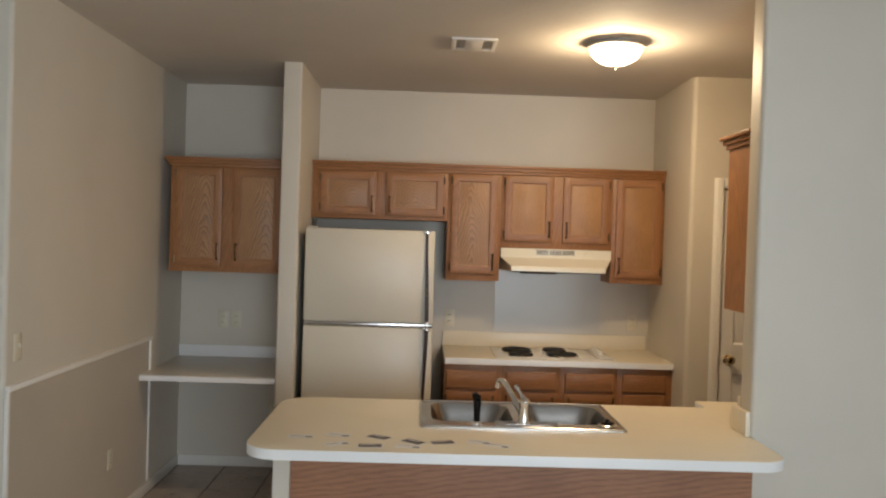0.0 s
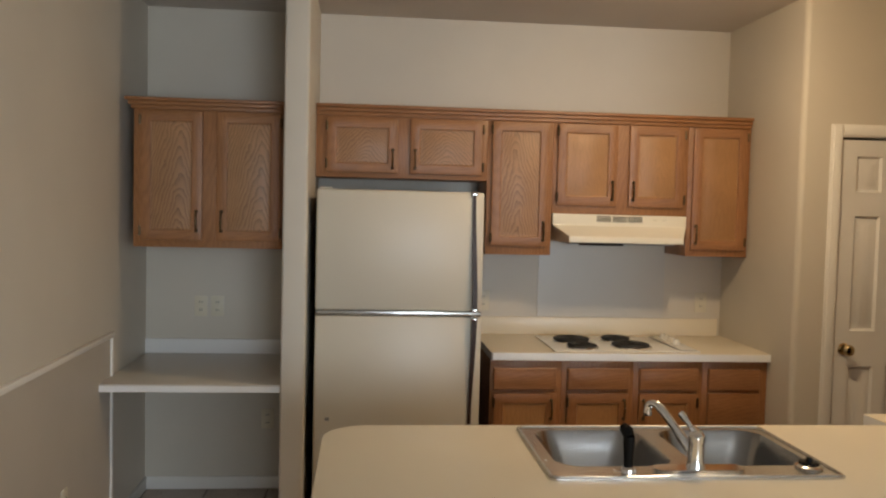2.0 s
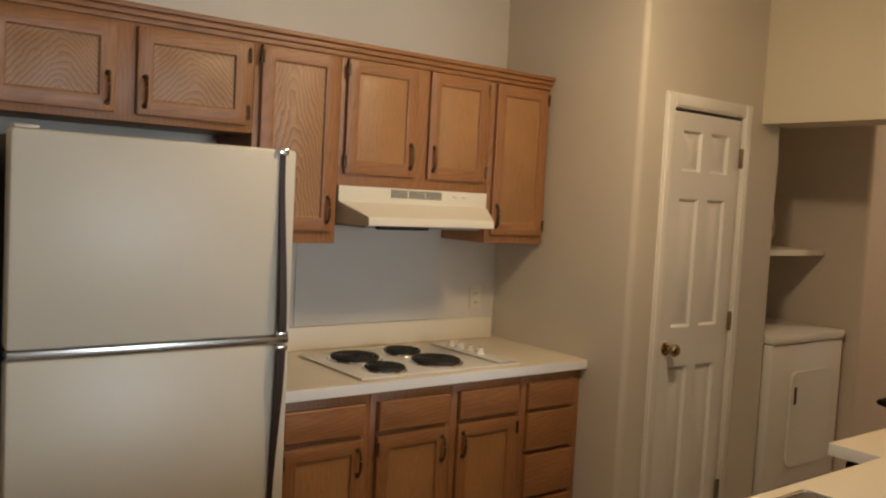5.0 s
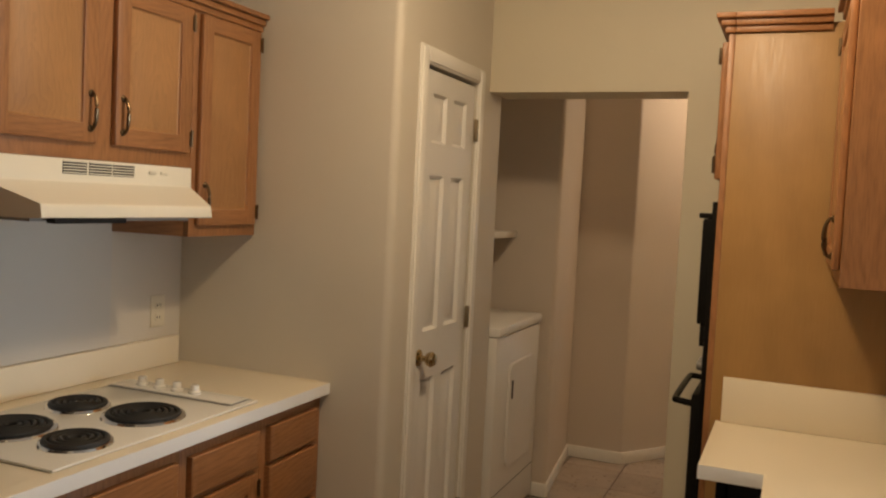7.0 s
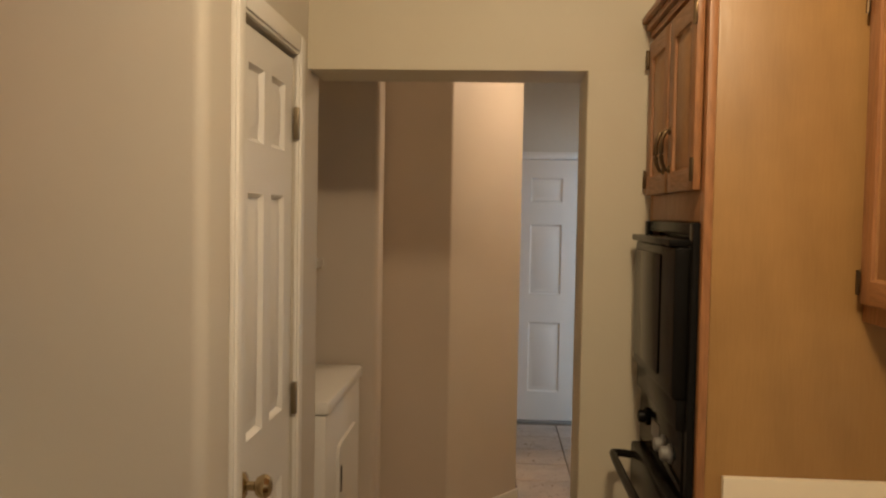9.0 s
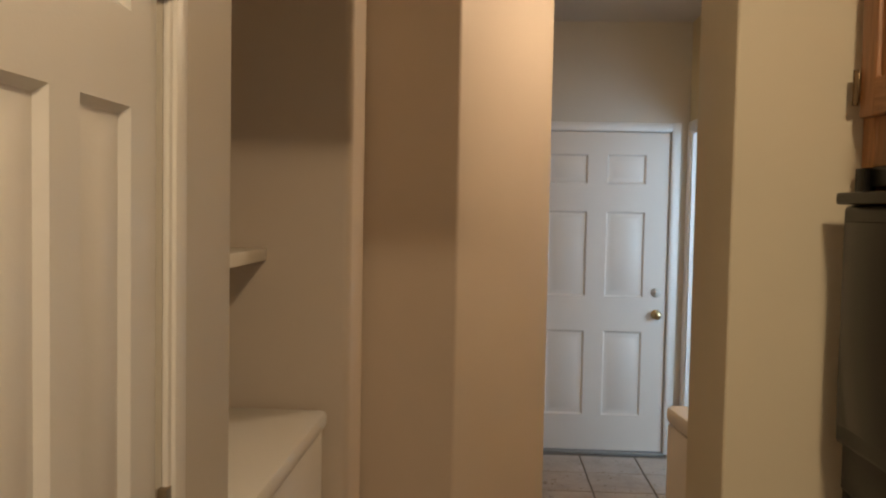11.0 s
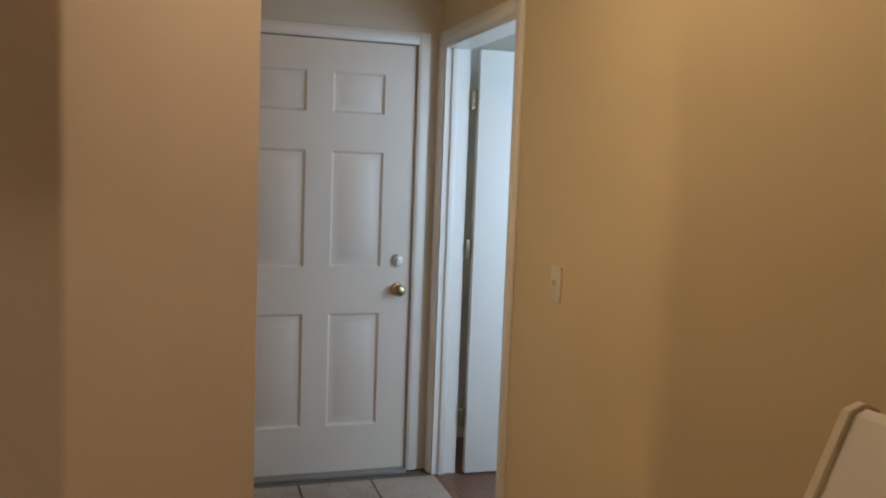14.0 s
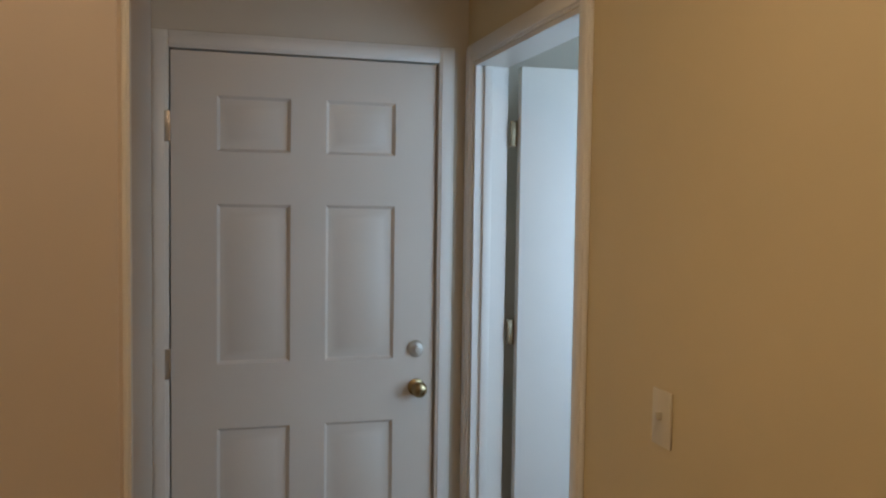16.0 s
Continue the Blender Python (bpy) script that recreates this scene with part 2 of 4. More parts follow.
def box(bm, x0, y0, z0, x1, y1, z1, r=0.0, mi=0, seg=2):
    got = bmesh.ops.create_cube(bm, size=1)["verts"]
    for v in got:
        v.co = ((x0 + x1) / 2 + v.co.x * (x1 - x0), (y0 + y1) / 2 + v.co.y * (y1 - y0), (z0 + z1) / 2 + v.co.z * (z1 - z0))
    faces = {f for v in got for f in v.link_faces}
    for f in faces:
        f.material_index = mi
    if r:
        edges = list({e for v in got for e in v.link_edges})
        out = bmesh.ops.bevel(bm, geom=edges, offset=r, segments=seg, affect="EDGES", profile=0.5)
        for f in out["faces"]:
            f.material_index = mi
    return bm


def boxes(*rows, r=0.0):
    bm = bmesh.new()
    for row in rows:
        box(bm, *row, r=r)
    return bm


def rounded(poly, corners, seg=6):
    """The polygon with some of its corners rounded: corners maps an index to a radius."""
    out = []
    n = len(poly)
    for i, p in enumerate(poly):
        r = corners.get(i, 0)
        if not r:
            out.append(p)
            continue
        p = Vector(p)
        a, b = (Vector(poly[i - 1]) - p).normalized(), (Vector(poly[(i + 1) % n]) - p).normalized()
        half = a.angle(b) / 2
        d = r / math.tan(half)
        c = p + (a + b).normalized() * (r / math.sin(half))
        s, e = p + a * d - c, p + b * d - c
        turn = math.atan2(s.x * e.y - s.y * e.x, s.dot(e))
        for k in range(seg + 1):
            w = turn * k / seg
            out.append((c.x + s.x * math.cos(w) - s.y * math.sin(w), c.y + s.x * math.sin(w) + s.y * math.cos(w)))
    return out


def prism(bm, poly, z0, z1, holes=(), mi=0, side=None):
    """An upright prism over a polygon, with holes."""
    loops = [list(poly), *[list(h) for h in holes]]
    rings = []
    for loop in loops:
        lo = [bm.verts.new((x, y, z0)) for x, y in loop]
        hi = [bm.verts.new((x, y, z1)) for x, y in loop]
        rings.append((lo, hi))
        for i in range(len(loop)):
            j = (i + 1) % len(loop)
            f = bm.faces.new((lo[i], lo[j], hi[j], hi[i]))
            f.material_index = mi if side is None else side
    for k in (0, 1):
        if len(loops) == 1:
            bm.faces.new(rings[0][k]).material_index = mi
        else:
            edges = []
            for ring in rings:
                vs = ring[k]
                edges += [bm.edges.get((vs[i], vs[(i + 1) % len(vs)])) for i in range(len(vs))]
            got = bmesh.ops.triangle_fill(bm, edges=edges, use_beauty=True, use_dissolve=False)["geom"]
            for f in got:
                if isinstance(f, bmesh.types.BMFace):
                    f.material_index = mi
    return bm


def lathe(bm, profile, centre, axis="z", seg=24, mi=0):
    """Turns (radius, height) rows about an axis through centre."""
    c = Vector(centre)
    rings = []
    for r, h in profile:
        ring = []
        for k in range(seg):
            a = 2 * math.pi * k / seg
            u, w = r * math.cos(a), r * math.sin(a)
            p = {"z": (u, w, h), "y": (u, h, w), "x": (h, u, w), "-y": (u, -h, w), "-x": (-h, u, w)}[axis]
            ring.append(bm.verts.new(c + Vector(p)))
        rings.append(ring)
    for a, b in zip(rings, rings[1:]):
        for k in range(seg):
            j = (k + 1) % seg
            bm.faces.new((a[k], a[j], b[j], b[k])).material_index = mi
    for ring in (rings[0], rings[-1]):
        bm.faces.new(ring).material_index = mi
    return bm


def tube(bm, pts, radius, seg=10, mi=0):
    """A round bar along points; radius is a number or one for each point."""
    pts = [Vector(p) for p in pts]
    rad = radius if isinstance(radius, (list, tuple)) else [radius] * len(pts)
    rings = []
    for i, p in enumerate(pts):
        d = (pts[min(i + 1, len(pts) - 1)] - pts[max(i - 1, 0)]).normalized()
        side = d.cross(Vector((0, 0, 1)))
        if side.length < 0.05:
            side = d.cross(Vector((0, 1, 0)))
        side.normalize()
        up = side.cross(d)
        rings.append([bm.verts.new(p + (side * math.cos(2 * math.pi * k / seg) + up * math.sin(2 * math.pi * k / seg)) * rad[i]) for k in range(seg)])
    for a, b in zip(rings, rings[1:]):
        for k in range(seg):
            j = (k + 1) % seg
            bm.faces.new((a[k], a[j], b[j], b[k])).material_index = mi
    for ring in (rings[0], rings[-1]):
        bm.faces.new(ring).material_index = mi
    return bm


def smooth_path(pts, steps=6):
    out = []
    P = [Vector(p) for p in pts]
    P = [P[0] * 2 - P[1], *P, P[-1] * 2 - P[-2]]
    for i in range(1, len(P) - 2):
        for k in range(steps):
            t = k / steps
            a, b, c, d = P[i - 1], P[i], P[i + 1], P[i + 2]
            out.append(0.5 * ((2 * b) + (c - a) * t + (2 * a - 5 * b + 4 * c - d) * t * t + (3 * b - 3 * c + d - a) * t ** 3))
    return out + [P[-2]]


def place(bm, m, start=0):
    """Moves the verts made since start by the matrix m."""
    bm.verts.ensure_lookup_table()
    bmesh.ops.transform(bm, matrix=m, verts=bm.verts[start:])
    return bm


def panel_slab(w, h, th, cuts_x, cuts_z, cells, profile, both=False):
    """A door slab, x 0..w, z 0..h, front face at y 0 looking to -y, with moulded panels in the named grid cells."""
    bm = bmesh.new()
    for sign, y in ((1, 0.0), (-1, th)):
        for i in range(len(cuts_x) - 1):
            for k in range(len(cuts_z) - 1):
                x0, x1, z0, z1 = cuts_x[i], cuts_x[i + 1], cuts_z[k], cuts_z[k + 1]
                rects = [(x0, z0, x1, z1, 0.0)]
                if (i, k) in cells and (sign == 1 or both):
                    rects += [(x0 + o, z0 + o, x1 - o, z1 - o, d) for o, d in profile]
                rings = [[bm.verts.new((a, y + sign * d, b)) for a, b in ((r0, s0), (r1, s0), (r1, s1), (r0, s1))] for r0, s0, r1, s1, d in rects]
                for p, q in zip(rings, rings[1:]):
                    for j in range(4):
                        m = (j + 1) % 4
                        bm.faces.new((p[j], p[m], q[m], q[j]))
                bm.faces.new(rings[-1])
    for x0, z0, x1, z1 in ((0, 0, w, 0), (w, 0, w, h), (w, h, 0, h), (0, h, 0, 0)):
        bm.faces.new([bm.verts.new(p) for p in ((x0, 0, z0), (x1, 0, z1), (x1, th, z1), (x0, th, z0))])
    bmesh.ops.remove_doubles(bm, verts=bm.verts, dist=0.0002)
    return bm


# ---- large structure ----
CEIL_Z = 2.725
N_Y, W_X, STUB_X, PAN_Y = 6.115, -1.475, 1.885, 5.24
HEAD_X, HEAD_X2, HEAD_Z, JAMB_Y = 2.76, 2.99, 2.033, 4.422
HALL_Y, END_X, BACK_Y = 3.54, 6.83, 4.61

bm = bmesh.new()
box(bm, -3.4, -3.1, -0.12, 7.4, 6.4, -0.008)
structure("floor", bm, GROUT, "grey-brown grouted floor slab")
structure("carpet", boxes((-3.3, -3.0, -0.008, HEAD_X, 2.9, 0.004)), CARPET, "beige carpet of the living room")
structure("wood_floor", boxes((5.3, 0.5, -0.008, 7.25, HALL_Y - 0.012, 0.002)), PLANK, "brown wood floor of the far room")
structure("ceiling", boxes((-3.4, -3.1, CEIL_Z, 7.4, 6.4, CEIL_Z + 0.12)), CEIL, "painted plain ceiling")

structure("wall_north", boxes((W_X - 0.12, N_Y, 0, STUB_X + 0.12, N_Y + 0.12, CEIL_Z)), WALL)
bm = prism(bmesh.new(), rounded([(W_X, N_Y), (W_X - 0.12, N_Y), (W_X - 0.12, 3.72), (-3.3, 3.72), (-3.3, 3.6), (W_X, 3.6)], {5: 0.02}), 0, CEIL_Z)
structure("wall_west", bm, WALL)
structure("wall_living_west", boxes((-3.4, -3.0, 0, -3.3, 3.72, CEIL_Z)), WALL)
structure("wall_living_south", boxes((-3.4, -3.1, 0, 0.0, -3.0, CEIL_Z), (2.6, -3.1, 0, 3.0, -3.0, CEIL_Z), (0.0, -3.1, 0, 2.6, -3.0, 0.5), (0.0, -3.1, 2.4, 2.6, -3.0, CEIL_Z)), WALL)
structure("wall_living_east", boxes((HEAD_X, -3.0, 0, HEAD_X + 0.1, 3.435, CEIL_Z)), WALL)
bm = prism(bmesh.new(), rounded([(-0.637, N_Y), (-0.637, 5.223), (-0.522, 5.223), (-0.522, N_Y)], {1: 0.012, 2: 0.012}), 0, CEIL_Z)
structure("wall_partition", bm, WALL)
bm = prism(bmesh.new(), rounded([(STUB_X, N_Y), (STUB_X, PAN_Y), (2.095, PAN_Y), (2.095, 5.36), (2.005, 5.36), (2.005, N_Y)], {1: 0.03}), 0, CEIL_Z)
structure("wall_stub", bm, WALL)
bm = prism(bmesh.new(), rounded([(2.605, PAN_Y), (2.93, PAN_Y), (2.93, 6.1), (2.86, 6.1), (2.86, 5.36), (2.605, 5.36)], {1: 0.02}), 0, CEIL_Z)
box(bm, 2.095, PAN_Y, 2.045, 2.605, 5.36, CEIL_Z)
structure("wall_pantry", bm, WALL)
bm = boxes((HEAD_X, HALL_Y, HEAD_Z, HEAD_X2, PAN_Y, CEIL_Z))
prism(bm, rounded([(HEAD_X, HALL_Y), (HEAD_X2, HALL_Y), (HEAD_X2, JAMB_Y), (HEAD_X, JAMB_Y)], {2: 0.005, 3: 0.005}), 0, HEAD_Z)
structure("wall_header", bm, HEADPAINT)
bm = prism(bmesh.new(), rounded([(1.597, 3.565), (1.597, 3.435), (HEAD_X2, 3.435), (HEAD_X2, HALL_Y), (HEAD_X, HALL_Y), (HEAD_X, 3.565)], {0: 0.02, 1: 0.02}), 0, CEIL_Z)
structure("wall_south", bm, WALL)
structure("wall_closet_back", boxes((2.005, 6.0, 0, 2.86, 6.1, CEIL_Z)), WALL)
# laundry alcove, its stepped corner and the slanted wall
bm = prism(bmesh.new(), rounded([(2.93, 6.1), (2.93, 6.0), (3.69, 6.0), (3.69, 5.150), (4.50, 5.240), (4.50, 4.898), (4.99, 4.532), (5.075, BACK_Y), (5.12, BACK_Y), (5.12, 5.97), (5.84, 5.97), (5.84, BACK_Y), (END_X, BACK_Y), (END_X, 6.1)], {3: 0.025, 5: 0.02, 6: 0.012}), 0, CEIL_Z)
box(bm, 5.12, BACK_Y, 2.045, 5.84, BACK_Y + 0.12, CEIL_Z)
structure("wall_alcove", bm, TANPAINT)
bm = boxes((HEAD_X2, HALL_Y - 0.12, 0, 5.87, HALL_Y, CEIL_Z), (5.87, HALL_Y - 0.12, 2.045, 6.755, HALL_Y, CEIL_Z), (6.755, HALL_Y - 0.12, 0, END_X, HALL_Y, CEIL_Z))
structure("wall_hall", bm, HALLPAINT)
bm = boxes((END_X, HALL_Y - 0.12, 0, END_X + 0.12, 3.648, CEIL_Z), (END_X, 4.557, 0, END_X + 0.12, BACK_Y + 0.1, CEIL_Z), (END_X, 3.648, 2.045, END_X + 0.12, 4.557, CEIL_Z))
structure("wall_end", bm, WALL)
# unseen dark sheet added behind the back door to keep its gaps dark
structure("unseen_door_backing", boxes((END_X + 0.13, 3.4, -0.1, END_X + 0.16, 4.8, 2.3)), DARK)
structure("wall_far_room_west", boxes((5.2, 0.5, 0, 5.3, 1.55, CEIL_Z), (5.2, 3.15, 0, 5.3, HALL_Y - 0.12, CEIL_Z), (5.2, 1.55, 0, 5.3, 3.15, 0.7), (5.2, 1.55, 2.3, 5.3, 3.15, CEIL_Z)), WALL)
structure("wall_far_room_east", boxes((7.25, 0.5, 0, 7.35, HALL_Y - 0.12, CEIL_Z)), WALL)
structure("wall_far_room_corner", boxes((END_X + 0.12, HALL_Y - 0.12, 0, 7.35, HALL_Y, CEIL_Z)), WALL)
structure("wall_far_room_south", boxes((5.2, 0.4, 0, 7.35, 0.5, CEIL_Z)), WALL)


def window(name, x0, x1, y, z0, z1, turn=None):
    bm = bmesh.new()
    for a, b, c, d in ((x0, z0, x1, z0 + 0.05), (x0, z1 - 0.05, x1, z1), (x0, z0 + 0.05, x0 + 0.05, z1 - 0.05), (x1 - 0.05, z0 + 0.05, x1, z1 - 0.05), ((x0 + x1) / 2 - 0.02, z0 + 0.05, (x0 + x1) / 2 + 0.02, z1 - 0.05)):
        box(bm, a, y - 0.07, b, c, y - 0.03, d, 0.004)
    ob = structure(name, bm, TRIM, "white window frame with daylight behind")
    glow = new("pane", mesh_of("pane", boxes((x0 + 0.05, y - 0.09, z0 + 0.05, x1 - 0.05, y - 0.085, z1 - 0.05)), OUTSIDE))
    glow.parent = ob
    if turn:
        ob.matrix_world = turn


window("window_1", 0.0, 2.6, -3.0, 0.5, 2.4)
window("window_2", -0.8, 0.8, 0.0, 0.7, 2.3, pose(5.3, 2.35, 0, 0, 0, -90))


# ---- baseboards ----
def baseboard(name, pts, h=0.075, t=0.012):
    """A board along the foot of walls; the room lies to the left of the line."""
    bm = bmesh.new()
    for (x0, y0), (x1, y1) in zip(pts, pts[1:]):
        d = Vector((x1 - x0, y1 - y0, 0))
        s = len(bm.verts)
        box(bm, -0.004, 0.0, 0.001, d.length + 0.004, t, h, 0.004)
        place(bm, Matrix.Translation((x0, y0, 0)) @ Matrix.Rotation(math.atan2(d.y, d.x), 4, "Z"), s)
    return structure(name, bm, TRIM, "white painted baseboard")


baseboard("baseboard_nook", [(W_X + 0.9, N_Y), (W_X, N_Y)])
baseboard("baseboard_west", [(W_X, N_Y), (W_X, 3.6)])
baseboard("baseboard_alcove", [(4.99, 4.532), (4.50, 4.898), (4.50, 5.240), (3.69, 5.150), (3.69, 6.0)])
baseboard("baseboard_hall", [(HEAD_X2, HALL_Y), (5.79, HALL_Y)])
baseboard("baseboard_hall_end", [(END_X, BACK_Y), (5.905, BACK_Y)])
baseboard("baseboard_south", [(1.62, 3.435), (2.7, 3.435)][::-1])

# chair rail and panel on the west wall
bm = boxes((W_X, 3.62, 0.08, W_X + 0.006, 5.44, 0.985))
structure("wainscot_panel", bm, PANELPAINT, "beige painted wall panel below the chair rail")
bm = boxes((W_X, 3.60, 0.98, W_X + 0.022, 5.45, 1.005), (W_X, 5.425, 0.08, W_X + 0.016, 5.45, 0.98), (W_X, 3.60, 0.08, W_X + 0.016, 3.625, 0.98), r=0.004)
structure("trim_wainscot", bm, TRIM, "white painted rail and battens")

# ---- white panelled doors ----
SIX = [(0.010, 0.013), (0.020, 0.013), (0.046, 0.001)]


def knob(parent, at, axis, mat, label, r=0.028):
    bm = lathe(bmesh.new(), [(0.031, 0.0), (0.031, 0.005), (0.024, 0.010), (0.011, 0.013), (0.011, 0.030), (0.022, 0.036), (r, 0.048), (r, 0.056), (0.020, 0.066), (0.010, 0.069)], at, axis, 24)
    return part("knob", bm, mat, parent, label)


def hinge(parent, at, wide, deep, mat, h=0.09):
    x, y, z = at
    bm = boxes((x - wide, y - deep, z - h / 2, x + wide, y + deep, z + h / 2), r=0.002)
    return part("hinge", bm, mat, parent)


def six_panel(w, h, th, both=False, cuts=(0.225, 0.765, 0.985, 1.525, 1.70, 1.885)):
    st, mid = w * 0.163, w * 0.134
    a = (w - 2 * st - mid) / 2
    cx = [0, st, st + a, st + a + mid, w - st, w]
    cz = [0, *cuts, h]
    cells = {(i, k) for i in (1, 3) for k in (1, 3, 5)}
    return panel_slab(w, h, th, cx, cz, cells, SIX, both)


def casing(name, parent, axis, a0, a1, plane, out, top, wide=0.062, t=0.016, legs=(True, True)):
    """Door trim with a stepped face. axis: the wall's direction; plane: its face; out: +1 or -1, where the room lies."""
    rows = []
    if legs[0]:
        rows.append((a0 - wide, a0, 0.002, top + wide))
    if legs[1]:
        rows.append((a1, a1 + wide, 0.002, top + wide))
    rows.append((a0, a1, top, top + wide))
    for i, (p, q, z0, z1) in enumerate(rows):
        bm = bmesh.new()
        for k, d in ((0.0, t * 0.62), (0.012, t)):
            lo, hi = sorted((plane, plane + out * d))
            u0, u1 = (p + k, q - k * 0.6) if z1 - z0 > 0.5 else (p, q)
            v0, v1 = (z0, z1 - (k if z1 - z0 > 0.5 else 0)) if z1 - z0 > 0.5 else (z0 + k * 0.6, z1 - k)
            if axis == "x":
                box(bm, u0, lo, v0, u1, hi, v1, 0.003)
            else:
                box(bm, lo, u0, v0, hi, u1, v1, 0.003)
        part("casing_head" if z1 - z0 < 0.5 else "casing_leg", bm, TRIM, parent)


# pantry door, closed, in the south face of the closet
door = thing("door_1", (2.317, PAN_Y, 0), "closed white six-panel pantry door with brass knob", "door", kind="structure")
s = six_panel(0.497, 2.02, 0.035, False, (0.225, 0.885, 1.065, 1.642, 1.762, 1.94))
place(s, Matrix.Translation((2.101, PAN_Y + 0.006, 0.012)))
slab = part("slab", s, DOORPAINT, door)
knob(slab, (2.155, PAN_Y + 0.006, 0.985), "-y", BRIGHTBRASS, "brass door knob")
for z in (1.856, 1.09, 0.28):
    hinge(slab, (2.604, PAN_Y - 0.005, z), 0.010, 0.007, AGEDBRASS)
casing("casing", door, "x", 2.095, 2.605, PAN_Y, -1, 2.045)
part("gap", boxes((2.095, PAN_Y + 0.05, 0, 2.605, PAN_Y + 0.06, 2.045)), DARK, door)

# end door, closed, with knob and deadbolt
door = thing("door_2", (END_X, 4.1, 0), "closed white six-panel back door with brass knob and deadbolt", "door", kind="structure")
s = six_panel(0.899, 2.026, 0.04)
place(s, Matrix.Translation((END_X + 0.012, 4.552, 0.014)) @ Matrix.Rotation(radians(-90), 4, "Z"))
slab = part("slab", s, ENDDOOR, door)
knob(slab, (END_X + 0.012, 3.715, 0.893), "-x", BRIGHTBRASS, "brass door knob")
part("deadbolt", lathe(bmesh.new(), [(0.03, 0), (0.03, 0.008), (0.024, 0.016), (0.012, 0.017), (0.010, 0.028)], (END_X + 0.012, 3.718, 1.032), "-x"), NICKEL, slab, "satin deadbolt turn")
for z in (1.79, 1.01, 0.25):
    hinge(slab, (END_X - 0.004, 4.562, z), 0.012, 0.010, NICKEL, 0.1)
casing("casing", door, "y", 3.648, 4.557, END_X, -1, 2.045, wide=0.055)
part("threshold", boxes((END_X - 0.03, 3.648, -0.006, END_X + 0.1, 4.557, 0.010), r=0.003), GREY, door)

# open door in the hall's south wall
door = thing("door_3", (6.62, HALL_Y - 0.1, 0), "open white bedroom door swung into the daylit room", "door", kind="structure")
s = boxes((6.692, 2.60, 0.014, 6.727, 3.388, 2.028), r=0.002)
slab = part("slab", s, DOORPAINT, door)
for z in (1.80, 1.10, 0.28):
    hinge(slab, (6.728, 3.402, z), 0.008, 0.013, AGEDBRASS)
casing("casing", door, "x", 5.87, 6.755, HALL_Y, 1, 2.045)
bm = boxes((5.87, HALL_Y - 0.12, 0, 5.885, HALL_Y, 2.045), (6.74, HALL_Y - 0.12, 0, 6.755, HALL_Y, 2.045), (5.885, HALL_Y - 0.12, 2.03, 6.74, HALL_Y, 2.045))
part("jamb", bm, TRIM, door)
part("stop", boxes((6.728, HALL_Y - 0.06, 0, 6.74, HALL_Y - 0.03, 2.03), (5.885, HALL_Y - 0.06, 0, 5.897, HALL_Y - 0.03, 2.03), r=0.002), TRIM, door)

# washroom door in the hall's north wall, open inwards
door = thing("door_4", (5.48, BACK_Y, 0), "open white washroom door swung back from its cream casing", "door", kind="structure")
s = six_panel(0.70, 2.02, 0.035)
place(s, Matrix.Translation((5.797, 4.695, 0.014)) @ Matrix.Rotation(radians(90), 4, "Z") @ Matrix.Translation((0, -0.035, 0)))
slab = part("slab", s, DOORPAINT, door)
for z in (1.80, 1.10, 0.28):
    hinge(slab, (5.832, 4.682, z), 0.007, 0.010, NICKEL)
casing("casing", door, "x", 5.12, 5.84, BACK_Y, -1, 2.045, legs=(False, True))

# ---- kitchen cabinets ----
def pull(parent, at, length=0.095, vertical=True, mat=None):
    """A bowed cabinet pull with rosette ends, on a face that looks to -y (or +y, -x by face)."""
    x, y, z, face = at
    n = {"s": Vector((0, -1, 0)), "n": Vector((0, 1, 0))}[face]
    c = Vector((x, y, z))
    d = Vector((0, 0, 1)) if vertical else Vector((1, 0, 0))
    pts = [c - d * length / 2, c - d * length / 2 + n * 0.010, c - d * length * 0.28 + n * 0.019, c + n * 0.021, c + d * length * 0.28 + n * 0.019, c + d * length / 2 + n * 0.010, c + d * length / 2]
    path = smooth_path(pts, 4)
    k = len(path) - 1
    rad = [0.0036 + 0.0022 * math.sin(math.pi * i / k) ** 2 for i in range(k + 1)]
    bm = tube(bmesh.new(), path, rad, 8)
    for e in (-1, 1):
        lathe(bm, [(0.010, 0.0), (0.010, 0.003), (0.006, 0.006)], c + d * e * length / 2, "-y" if face == "s" else "y", 12)
    return part("handle", bm, mat or BRASS, parent, "antique brass pull")


